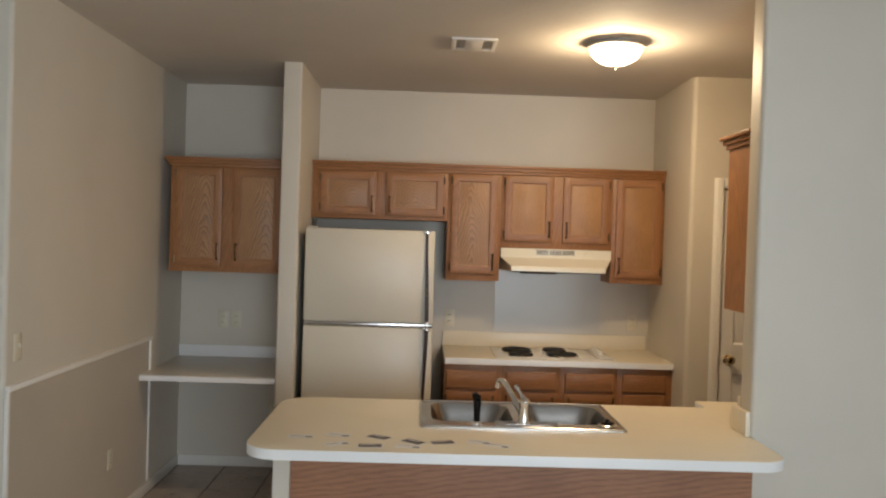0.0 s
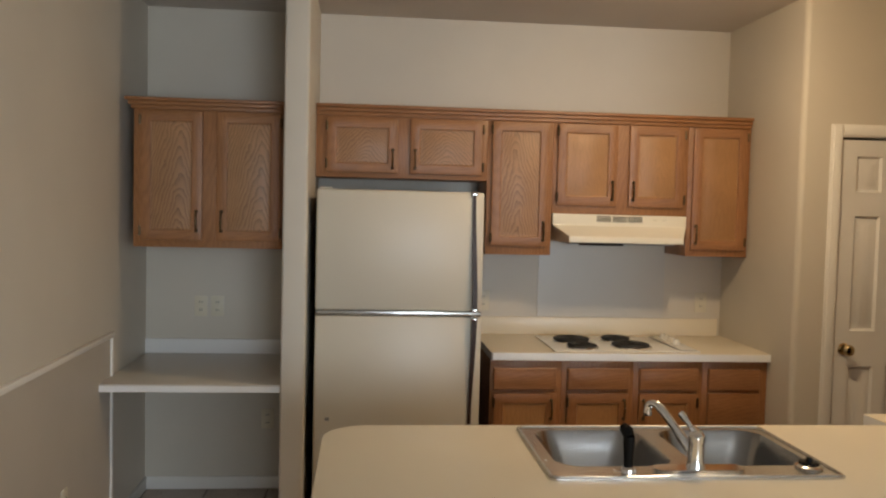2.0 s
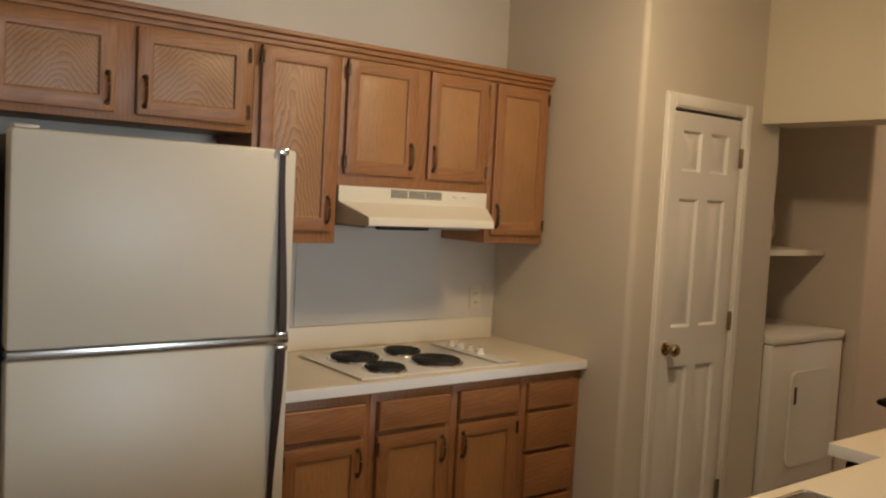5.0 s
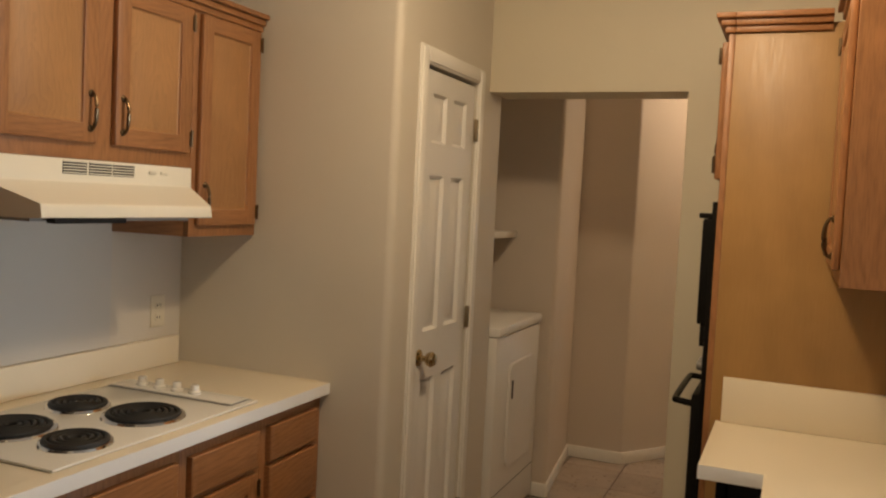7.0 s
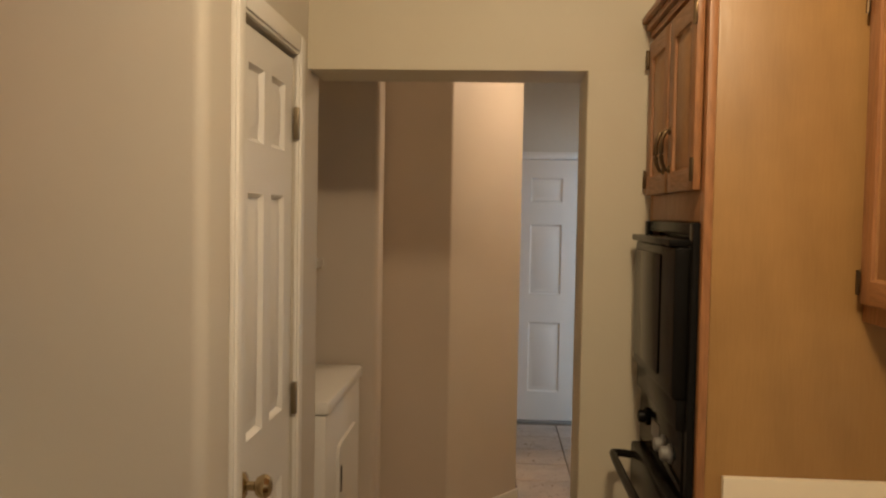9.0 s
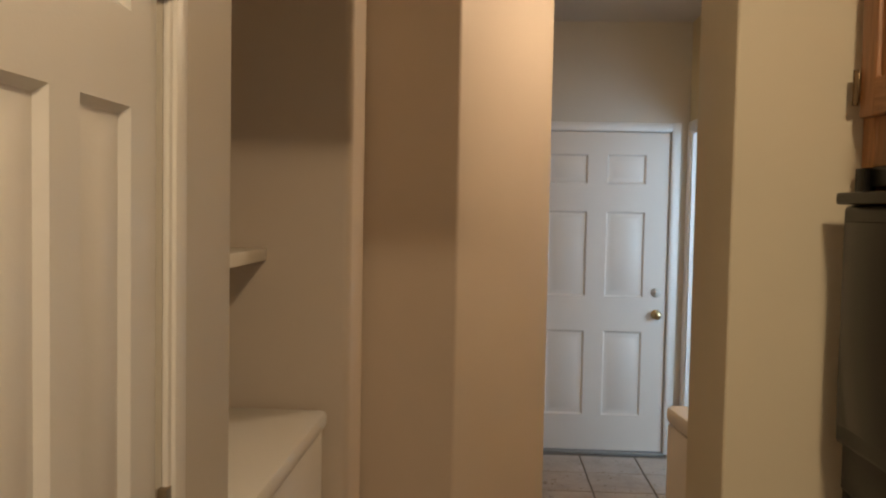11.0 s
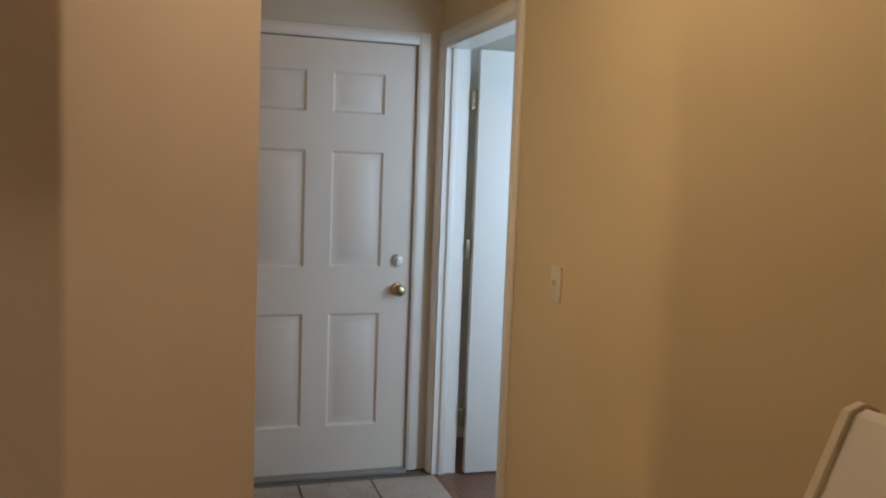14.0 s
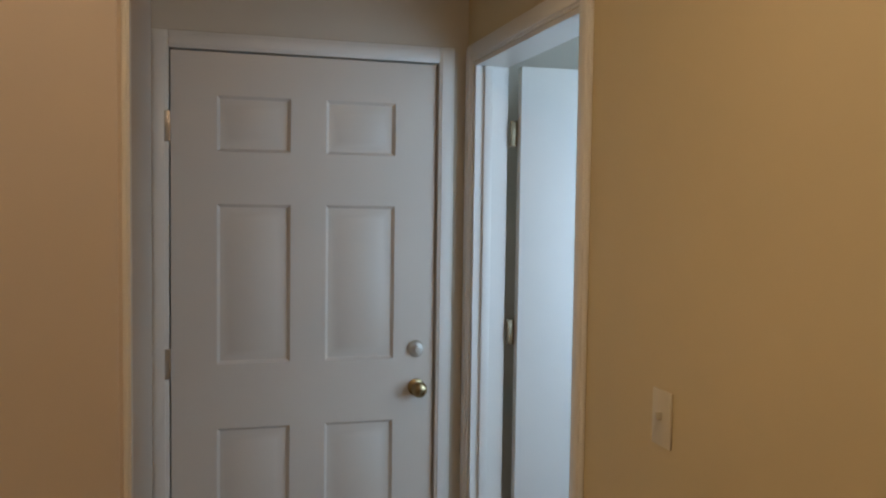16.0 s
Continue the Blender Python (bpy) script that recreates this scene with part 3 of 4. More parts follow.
def cabinet_door(unit, x0, x1, z0, z1, y, face="s", handle=None, hinges=None, name="door", frame_w=0.052, wood=None):
    """An oak door with stiles, rails and a raised centre panel, its face at y."""
    t = 0.019
    sgn = -1 if face == "s" else 1
    lo, hi = sorted((y, y - sgn * t))
    bm = bmesh.new()
    gx, gz = (x0, x0 + frame_w, x1 - frame_w, x1), (z0, z0 + frame_w, z1 - frame_w, z1)
    grid = [[bm.verts.new((u, lo, w)) for w in gz] for u in gx]
    ring = []
    for i in range(3):
        for k in range(3):
            if (i, k) != (1, 1):
                f = bm.faces.new((grid[i][k], grid[i + 1][k], grid[i + 1][k + 1], grid[i][k + 1]))
                f.material_index = 1 if i == 1 else 0
                ring.append(f)
    out = bmesh.ops.extrude_face_region(bm, geom=ring)["geom"]
    bmesh.ops.translate(bm, verts=[v for v in out if isinstance(v, bmesh.types.BMVert)], vec=(0, hi - lo, 0))
    bmesh.ops.recalc_face_normals(bm, faces=bm.faces)
    rim = [e for e in bm.edges if len(e.link_faces) == 2 and e.calc_face_angle() > 1.0]
    bmesh.ops.bevel(bm, geom=rim, offset=0.0045, segments=2, affect="EDGES", profile=0.5)
    leaf = part(name, bm, [OAK_V, OAK_H], unit)
    a0, a1, b0, b1 = x0 + frame_w - 0.002, x1 - frame_w + 0.002, z0 + frame_w - 0.002, z1 - frame_w + 0.002
    pm = panel_slab(a1 - a0, b1 - b0, 0.012, [0, a1 - a0], [0, b1 - b0], {(0, 0)}, [(0.006, 0.004), (0.010, 0.004), (0.030, -0.003)])
    if face == "s":
        place(pm, Matrix.Translation((a0, y + 0.006, b0)))
    else:
        place(pm, Matrix.Translation((a1, y - 0.006, b0)) @ Matrix.Rotation(math.pi, 4, "Z"))
    part("panel", pm, wood or OAK_P, leaf)
    if handle:
        pull(leaf, (handle[0], y, handle[1], face))
    if hinges:
        for z in (z0 + 0.045, z1 - 0.045):
            hm = boxes((hinges - 0.007, min(y, y + sgn * 0.004), z - 0.022, hinges + 0.007, max(y, y + sgn * 0.004), z + 0.022), r=0.0015)
            tube(hm, [(hinges, y + sgn * 0.004, z - 0.026), (hinges, y + sgn * 0.004, z + 0.026)], 0.0045, 8)
            part("hinge", hm, BRASS, leaf, "dark brass hinge")
    return leaf


def drawer_front(unit, x0, x1, z0, z1, y, handle=False):
    bm = panel_slab(x1 - x0, z1 - z0, 0.019, [0, x1 - x0], [0, z1 - z0], {(0, 0)}, [(0.004, -0.003), (0.016, -0.003), (0.024, -0.006)])
    place(bm, Matrix.Translation((x0, y + 0.003, z0)))
    return part("drawer_front", bm, OAK_H, unit)


def carcass(unit, x0, x1, y0, y1, z0, z1, face="s"):
    """The box of a cabinet, with a face frame."""
    bm = bmesh.new()
    inner = 0.02
    if face == "s":
        box(bm, x0, y0 + inner, z0, x1, y1, z1, 0.001, 0)
        f0, f1 = y0, y0 + inner
    else:
        box(bm, x0, y0, z0, x1, y1 - inner, z1, 0.001, 0)
        f0, f1 = y1 - inner, y1
    part("body", bm, OAK_D, unit)
    bm = bmesh.new()
    box(bm, x0, f0, z0, x1, f1, z1, 0.0015)
    return part("face_frame", bm, OAK_V, unit)


def crown(name, x0, x1, y, z0, z1, face="s", left=None, right=None, label="oak crown moulding along the cabinet tops"):
    """A run of stepped crown moulding, with returns to the given wall places."""
    th = thing(name, ((x0 + x1) / 2, y, z0), label, "moulding", kind="structure")
    h = z1 - z0
    sgn = -1 if face == "s" else 1
    steps = ((0.0, 0.35, 0.012), (0.35, 0.7, 0.024), (0.7, 1.0, 0.038))
    for i, (a, b, d) in enumerate(steps):
        lo, hi = sorted((y + 0.02 * -sgn, y + sgn * d))
        bm = boxes((x0 - (d if left is not None else 0), lo, z0 + a * h, x1 + (d if right is not None else 0), hi, z0 + b * h), r=0.004)
        for side, x in ((left, x0), (right, x1)):
            if side is not None:
                q = sorted((y + 0.02 * -sgn, side))
                if x == x0:
                    box(bm, x - d, q[0], z0 + a * h, x, q[1], z0 + b * h, 0.003)
                else:
                    box(bm, x, q[0], z0 + a * h, x + d, q[1], z0 + b * h, 0.003)
        part("moulding_step", bm, OAK_H, th)
    return th


UP_Y = 5.772          # faces of the wall cabinets' doors
UP_F = UP_Y + 0.0195
TOP = 2.15


def wall_cabinet(label, x0, x1, z0, doors, group="kitchen wall cabinets", wood=None):
    unit = thing("wall_cabinet", ((x0 + x1) / 2, UP_F, z0), label, "cabinet", group)
    carcass(unit, x0, x1, UP_F, N_Y - 0.001, z0, TOP)
    for d0, d1, b0, b1, hx, hz, hg in doors:
        cabinet_door(unit, d0, d1, b0, b1, UP_Y, "s", (hx, hz), hg, wood=wood)
    return unit


wall_cabinet("short oak wall cabinet with two doors above the refrigerator", -0.5205, 0.4005, 1.797,
             [(-0.464, -0.086, 1.823, 2.113, -0.112, 1.90, -0.464), (-0.018, 0.376, 1.823, 2.115, 0.008, 1.90, 0.376)], wood=OAK_C)
wall_cabinet("tall narrow oak wall cabinet with brass pull", 0.4015, 0.7635, 1.399, [(0.426, 0.741, 1.447, 2.122, 0.716, 1.53, 0.426)], wood=OAK_C)
wall_cabinet("oak wall cabinet with two doors above the range hood", 0.7645, 1.5265, 1.630,
             [(0.787, 1.121, 1.675, 2.122, 1.095, 1.76, 0.787), (1.187, 1.503, 1.675, 2.122, 1.213, 1.76, 1.503)])
wall_cabinet("tall narrow oak wall cabinet beside the pantry wall", 1.5275, 1.883, 1.409, [(1.552, 1.862, 1.447, 2.12, 1.577, 1.53, 1.862)])
crown("crown_kitchen", -0.5205, 1.882, UP_F, 2.125, 2.183)

unit = thing("wall_cabinet", (-1.05, 5.55, 1.416), "oak wall cabinet with two doors above the built-in desk", "cabinet")
carcass(unit, -1.40, -0.637, 5.555, N_Y - 0.001, 1.416, 2.13)
for d0, d1, hx, hg in ((-1.366, -1.064, -1.09, -1.366), (-0.995, -0.678, -0.969, -0.678)):
    cabinet_door(unit, d0, d1, 1.452, 2.092, 5.5355, "s", (hx, 1.55), hg, wood=OAK_C)
crown("crown_desk", -1.40, -0.638, 5.555, 2.10, 2.155, left=N_Y - 0.002)

# base cabinets under the cooktop
BASE_Y = 5.492
for k, (x0, x1, d0, d1, hx, hg) in enumerate(((0.402, 0.7755, 0.419, 0.746, 0.722, 0.419), (0.7765, 1.1585, 0.806, 1.131, 1.107, 0.806), (1.1595, 1.5295, 1.187, 1.501, 1.211, 1.501), (1.5305, 1.884, 1.559, 1.838, None, None))):
    drawers = k == 3
    unit = thing("base_cabinet", ((x0 + x1) / 2, BASE_Y, 0.003), "oak base cabinet with a stack of drawers" if drawers else "oak base cabinet with a drawer front over a door", "cabinet", "kitchen base cabinets")
    bm = boxes((x0, BASE_Y + 0.02, 0.10, x1, N_Y - 0.002, 0.874), (x0, BASE_Y + 0.08, 0.003, x1, N_Y - 0.002, 0.0995))
    part("body", bm, OAK_D, unit)
    part("face_frame", boxes((x0, BASE_Y, 0.10, x1, BASE_Y + 0.0195, 0.874), r=0.0015), OAK_V, unit)
    drawer_front(unit, d0, d1, 0.722, 0.834, BASE_Y - 0.0225)
    if drawers:
        for z0, z1 in ((0.541, 0.705), (0.34, 0.522), (0.13, 0.32)):
            drawer_front(unit, d0, d1, z0, z1, BASE_Y - 0.0225)
    else:
        cabinet_door(unit, d0, d1, 0.13, 0.702, BASE_Y - 0.0195, "s", (hx, 0.62), hg)

# worktops
def worktop(name, poly, corners, label, z0=0.875, z1=0.915, holes=(), mats=None):
    th = thing(name, (*[sum(c) / len(poly) for c in zip(*poly)], z0), label, "countertop")
    out = rounded(poly, corners, 8)
    bm = prism(bmesh.new(), out, z0 + 0.0015, z1, holes, 0, 1)
    bm.normal_update()
    rim = [e for e in bm.edges if len(e.link_faces) == 2 and abs(e.verts[0].co.z - e.verts[1].co.z) < 1e-6 and e.verts[0].co.z > z1 - 1e-4
           and any(abs(f.normal.z) < 0.1 for f in e.link_faces) and any(abs(f.normal.z) > 0.9 for f in e.link_faces)]
    bmesh.ops.bevel(bm, geom=rim, offset=0.007, segments=3, affect="EDGES", profile=0.5, clamp_overlap=True)
    part("top", bm, mats or [LAMINATE, LAMEDGE], th)
    return th


th = worktop("countertop", [(0.402, 5.455), (1.884, 5.455), (1.884, N_Y - 0.001), (0.402, N_Y - 0.001)], {0: 0.012}, "cream laminate countertop with edge whitened for daylight, holding the cooktop", holes=[[(0.76, 5.52), (1.49, 5.52), (1.49, 5.97), (0.76, 5.97)]])
part("backsplash", boxes((0.402, N_Y - 0.022, 0.9155, 1.862, N_Y - 0.001, 1.018), r=0.003), LAMINATE, th)
part("side_splash", boxes((1.864, 5.50, 0.9155, 1.884, N_Y - 0.001, 0.917)), LAMINATE, th)
structure("backsplash_sheet", boxes((0.768, N_Y - 0.006, 1.020, 1.531, N_Y - 0.0005, 1.63)), SHEET, "pale grey sheet on the wall behind the cooktop")

# desk
th = worktop("built_in_desk", [(W_X + 0.001, 5.248), (-0.637, 5.248), (-0.637, N_Y - 0.001), (W_X + 0.001, N_Y - 0.001)], {}, "built-in desk shelf of pale laminate in the wall niche", 0.750, 0.788, mats=[DESKTOP, LAMEDGE])
part("backsplash", boxes((W_X + 0.001, N_Y - 0.02, 0.7805, -0.637, N_Y - 0.001, 0.868), r=0.003), LAMEDGE, th)

# peninsula
hole = rounded([(0.285, 3.475), (1.08, 3.475), (1.08, 3.965), (0.285, 3.965)], {0: 0.03, 1: 0.03, 2: 0.03, 3: 0.03})
pen = [(-0.375, 3.05), (1.602, 3.05), (1.602, 3.434), (1.596, 3.434), (1.596, 3.5665), (2.1285, 3.5665), (2.1285, 4.196), (1.615, 4.196), (1.615, 4.035), (-0.375, 4.035)]
th = worktop("peninsula_countertop", pen, {0: 0.13, 1: 0.10, 9: 0.15}, "cream laminate peninsula countertop with edge whitened for daylight and rounded corners", holes=[hole])
part("end_splash", boxes((1.577, 3.437, 0.9155, 1.5965, 3.60, 1.015), r=0.003), LAMINATE, th)
part("wall_splash", boxes((1.597, 3.5665, 0.9155, 2.108, 3.586, 1.055), r=0.003), LAMINATE, th)
part("tower_splash", boxes((2.109, 3.5665, 0.9155, 2.1285, 4.18, 1.057), r=0.003), LAMINATE, th)

bm = boxes((-0.31, 3.36, 0.003, -0.245, 3.95, 0.8745))
th = thing("peninsula_cabinet", (0.6, 3.6, 0.003), "oak skinned back of the kitchen peninsula with painted end", "cabinet")
part("end_wall", bm, WALL, th, "beige painted end")
part("back_panel", boxes((-0.244, 3.375, 0.06, 1.587, 3.392, 0.8745)), OAK_S, th, "reddish oak back panel")
part("toe_board", boxes((-0.244, 3.37, 0.003, 1.587, 3.392, 0.0595)), OAK_H, th)
part("bay_floor", boxes((-0.244, 3.393, 0.09, 1.594, 3.94, 0.11)), OAK_H, th)
for k, (x0, x1) in enumerate(((-0.24, 0.22), (0.224, 0.67), (0.674, 1.12), (1.124, 1.594))):
    unit = thing("base_cabinet", ((x0 + x1) / 2, 3.95, 0.003), "oak base cabinet under the peninsula sink counter", "cabinet", "peninsula base cabinets")
    part("face_frame", boxes((x0, 3.945, 0.1, x1, 3.965, 0.8745)), OAK_V, unit)
    part("toe_kick", boxes((x0, 3.88, 0.003, x1, 3.90, 0.0995)), OAK_H, unit)
    cabinet_door(unit, x0 + 0.03, x1 - 0.03, 0.13, 0.83, 3.985, "n", (x1 - 0.06, 0.72), x0 + 0.03)

# black unit beside the peninsula, standing for a shadowed cabinet below the deeper counter
th = thing("dishwasher", (1.86, 4.1, 0.003), "black-fronted unit standing for the shadowed base cabinet under the deeper counter", "dishwasher")
part("body", boxes((1.625, 3.60, 0.09, 2.12, 4.12, 0.874), r=0.003), BLACK, th)
part("door_panel", boxes((1.63, 4.121, 0.12, 2.118, 4.145, 0.74), r=0.006), BLACK, th)
part("control_strip", boxes((1.63, 4.121, 0.745, 2.118, 4.15, 0.868), r=0.006), BLACK, th)
part("kick_plate", boxes((1.63, 4.06, 0.003, 2.118, 4.08, 0.0895)), BLACK, th)

# upper cabinet over the counter, on the south wall
unit = thing("wall_cabinet", (1.88, 3.9, 1.40), "oak wall cabinet hung beside the oven tower", "cabinet")
carcass(unit, 1.639, 2.1275, 3.5665, 3.895, 1.40, TOP, "n")
cabinet_door(unit, 1.665, 2.10, 1.44, 2.115, 3.915, "n", (1.705, 1.52), 2.10)
part("end_panel", boxes((1.6355, 3.5665, 1.40, 1.6385, 3.894, TOP)), OAK_V, unit, "plain oak end panel")
crown("crown_south", 1.636, 2.0905, 3.895, 2.125, 2.183, "n", left=3.567)

# oven tower
th = thing("oven_tower", (2.44, 4.2280, 0.003), "tall oak oven cabinet with golden veneer side", "cabinet")
part("side_panel", boxes((2.1295, 3.5665, 0.003, 2.148, 4.2140, TOP), r=0.001), VENEER, th, "smooth golden maple veneer side")
part("side_panel", boxes((2.742, 3.5665, 0.003, 2.7595, 4.2140, TOP)), OAK_V, th)
part("top_panel", boxes((2.149, 3.5665, 2.13, 2.741, 4.2140, TOP)), OAK_H, th)
part("face_frame", boxes((2.1295, 4.2145, 0.003, 2.165, 4.2330, TOP), (2.72, 4.2145, 0.003, 2.7595, 4.2330, TOP), (2.1655, 4.2145, 2.07, 2.7195, 4.2330, TOP), (2.1655, 4.2145, 1.605, 2.7195, 4.2330, 1.69), (2.1655, 4.2145, 0.36, 2.7195, 4.2330, 0.43), r=0.001), OAK_V, th)
part("shelf", boxes((2.149, 3.60, 1.62, 2.741, 4.2140, 1.64)), OAK_H, th)
part("shelf", boxes((2.149, 3.60, 0.40, 2.741, 4.2140, 0.42)), OAK_H, th)
cabinet_door(th, 2.16, 2.435, 1.675, 2.105, 4.2530, "n", (2.41, 1.78), 2.158)
cabinet_door(th, 2.455, 2.73, 1.675, 2.105, 4.2530, "n", (2.48, 1.78), 2.732)
cabinet_door(th, 2.16, 2.73, 0.12, 0.36, 4.2530, "n", (2.44, 0.3), None)
crown("crown_tower", 2.130, 2.759, 4.2330, 2.125, 2.183, "n", left=3.94)

oven = thing("wall_oven", (2.44, 4.2340, 0.43), "black double wall oven with glass door and control knobs", "oven")
part("body", boxes((2.170, 3.64, 0.435, 2.715, 4.2130, 1.60)), BLACK, oven)
part("trim_frame", boxes((2.150, 4.2340, 0.43, 2.185, 4.2500, 1.603), (2.705, 4.2340, 0.43, 2.74, 4.2500, 1.603), (2.1855, 4.2340, 1.575, 2.7045, 4.2440, 1.603), r=0.002), BLACK, oven)
up = part("upper_door", boxes((2.185, 4.2345, 1.205, 2.705, 4.2800, 1.548), r=0.008), BLACK, oven, "upper oven door")
part("window", boxes((2.335, 4.2805, 1.235, 2.69, 4.2840, 1.525), r=0.002), BLACKGLASS, up, "dark glass window")
part("top_grip", boxes((2.19, 4.2345, 1.549, 2.70, 4.2930, 1.566), r=0.004), BLACK, oven)
part("lower_band", boxes((2.185, 4.2345, 1.135, 2.705, 4.2680, 1.2045), r=0.004), BLACK, oven)
pan = part("control_panel", boxes((2.185, 4.2345, 0.985, 2.705, 4.2540, 1.134), r=0.003), BLACKGLASS, oven, "dark control panel")
for x, z in ((2.29, 1.055), (2.37, 1.055), (2.60, 1.07)):
    part("knob", lathe(bmesh.new(), [(0.024, 0), (0.024, 0.006), (0.018, 0.008), (0.016, 0.024), (0.012, 0.026)], (x, 4.2540, z), "y", 18), GREY if x < 2.4 else BLACK, pan)
part("clock", boxes((2.43, 4.2545, 1.04, 2.53, 4.2565, 1.085), r=0.001), GREY, pan)
low = part("lower_door", boxes((2.185, 4.2345, 0.46, 2.705, 4.2800, 0.975), r=0.008), BLACK, oven)
part("window", boxes((2.25, 4.2805, 0.55, 2.64, 4.2840, 0.84), r=0.002), BLACKGLASS, low, "dark glass window")
bm = tube(bmesh.new(), smooth_path([(2.21, 4.2800, 0.94), (2.215, 4.3230, 0.945), (2.26, 4.3360, 0.945), (2.63, 4.3360, 0.945), (2.675, 4.3230, 0.945), (2.68, 4.2800, 0.94)], 5), 0.011, 10)
part("handle", bm, BLACK, low, "black bar handle")

# ---- refrigerator ----
fr = thing("refrigerator", (-0.09, 5.68, 0.003), "bisque top-freezer refrigerator with dark brown handles", "refrigerator")
FX0, FX1, FY = -0.482, 0.318, 5.262
part("cabinet_shell", boxes((FX0 + 0.012, 5.345, 0.09, FX1 - 0.006, 6.03, 1.712), r=0.008), SHADED_SHELL, fr, "side and top panels darkened to stand for shade in the gaps")
part("kick_grille", boxes((FX0 + 0.01, 5.33, 0.012, FX1 - 0.01, 5.36, 0.085), r=0.004), BROWN, fr)
part("gasket", boxes((FX0 + 0.012, 5.331, 0.10, FX1 - 0.012, 5.3445, 1.70)), GREY, fr)
up = part("freezer_door", boxes((FX0, FY, 1.147, FX1, 5.330, 1.722), r=0.012), FRIDGE, fr)
low = part("fresh_food_door", boxes((FX0, FY, 0.095, FX1, 5.330, 1.121), r=0.012), FRIDGE, fr)
part("trim_strip", boxes((FX0 + 0.002, FY + 0.004, 1.1225, FX1 - 0.002, 5.335, 1.1455), r=0.003), STEEL, fr, "chrome strip between the doors")


def fridge_handle(parent, z_far, z_near):
    """A flat bowed grip that leans out towards the gap between the doors."""
    bm = bmesh.new()
    n = 14
    rings = []
    for i in range(n + 1):
        t = i / n
        z = z_far + (z_near - z_far) * t
        k = t * t * (3 - 2 * t)
        out, w, x = 0.006 + 0.020 * k, 0.008 + 0.004 * k, 0.268 + 0.012 * k
        rings.append([bm.verts.new(p) for p in ((x - w, FY - out, z), (x + w, FY - out, z), (x + w, FY - out + 0.014, z), (x + w - 0.004, FY + 0.003, z), (x - w + 0.004, FY + 0.003, z), (x - w, FY - out + 0.014, z))])
    for a, b in zip(rings, rings[1:]):
        for j in range(6):
            bm.faces.new((a[j], a[(j + 1) % 6], b[(j + 1) % 6], b[j]))
    bm.faces.new(rings[0])
    bm.faces.new(rings[-1])
    return part("handle", bm, BROWN, parent, "dark brown bowed handle")


h1 = fridge_handle(up, 1.712, 1.165)
part("end_cap", boxes((0.252, FY - 0.014, 1.704, 0.284, FY + 0.004, 1.7235), r=0.004), CHROME, h1)
part("end_cap", boxes((0.264, FY - 0.030, 1.148, 0.297, FY + 0.002, 1.164), r=0.004), CHROME, h1)
h2 = fridge_handle(low, 0.60, 1.108)
part("end_cap", boxes((0.264, FY - 0.030, 1.108, 0.297, FY + 0.002, 1.121), r=0.004), CHROME, h2)
part("hinge_cover", boxes((FX0 + 0.01, FY + 0.012, 1.7225, FX0 + 0.07, 5.33, 1.732), r=0.003), FRIDGE, fr)
part("badge", boxes((FX0 + 0.055, FY - 0.002, 0.615, FX0 + 0.075, FY - 0.0002, 0.63), r=0.0008), GREY, low)

# ---- range hood ----
hood = thing("range_hood", (1.15, 5.9, 1.47), "cream enamel range hood with louvred vents", "range hood")
bm = bmesh.new()
prof = [(N_Y - 0.001, 1.629, 0), (5.785, 1.629, 0), (5.785, 1.567, 0), (5.655, 1.512, 0.062), (5.650, 1.478, 0.062), (5.67, 1.476, 0.055), (N_Y - 0.001, 1.476, 0.0)]
left = [bm.verts.new((0.771 + d, y, z)) for y, z, d in prof]
right = [bm.verts.new((1.5255 - d, y, z)) for y, z, d in prof]
for i in range(len(prof)):
    j = (i + 1) % len(prof)
    bm.faces.new((left[i], left[j], right[j], right[i]))
bm.faces.new(left)
bm.faces.new(right)
bmesh.ops.bevel(bm, geom=[e for e in bm.edges if e.calc_length() > 0.5], offset=0.004, segments=2, affect="EDGES", profile=0.5)
part("canopy", bm, CREAM_EN, hood)
for x0 in (1.016, 1.106, 1.193):
    vent = part("vent_recess", boxes((x0, 5.7835, 1.588, x0 + 0.082, 5.7848, 1.623)), DARK, hood)
    for k in range(5):
        z = 1.590 + k * 0.0075
        part("louvre", boxes((x0 - 0.001, 5.781, z, x0 + 0.083, 5.7834, z + 0.0028)), CREAM_EN, vent)
for x in (1.335, 1.385):
    part("switch", boxes((x, 5.781, 1.600, x + 0.03, 5.7848, 1.610), r=0.001), IVORY, hood)
part("filter", boxes((0.86, 5.72, 1.466, 1.44, 5.98, 1.4755)), GREY, hood)
part("light_lens", boxes((0.90, 5.68, 1.462, 1.14, 5.71, 1.4755), r=0.002), DARK, hood)

# ---- cooktop ----
ct = thing("cooktop", (1.12, 5.74, 0.916), "white enamel electric cooktop with four black coil burners", "cooktop")
part("plate", boxes((0.735, 5.492, 0.9165, 1.515, 5.995, 0.924), r=0.003), WHITE_EN, ct)
part("well_box", boxes((0.77, 5.53, 0.86, 1.48, 5.96, 0.9162)), GREY, ct)
part("strip_seam", boxes((1.406, 5.515, 0.9243, 1.506, 5.990, 0.9262)), GREY, ct)
ctl = part("control_strip", boxes((1.412, 5.52, 0.9265, 1.50, 5.985, 0.930), r=0.0015), WHITE_EN, ct)
for k in range(4):
    y = 5.895 - k * 0.069
    part("knob", lathe(bmesh.new(), [(0.020, 0), (0.020, 0.006), (0.015, 0.010), (0.013, 0.026), (0.009, 0.028)], (1.456, y, 0.930), "z", 18), WHITE_EN, ctl, "white control knob")
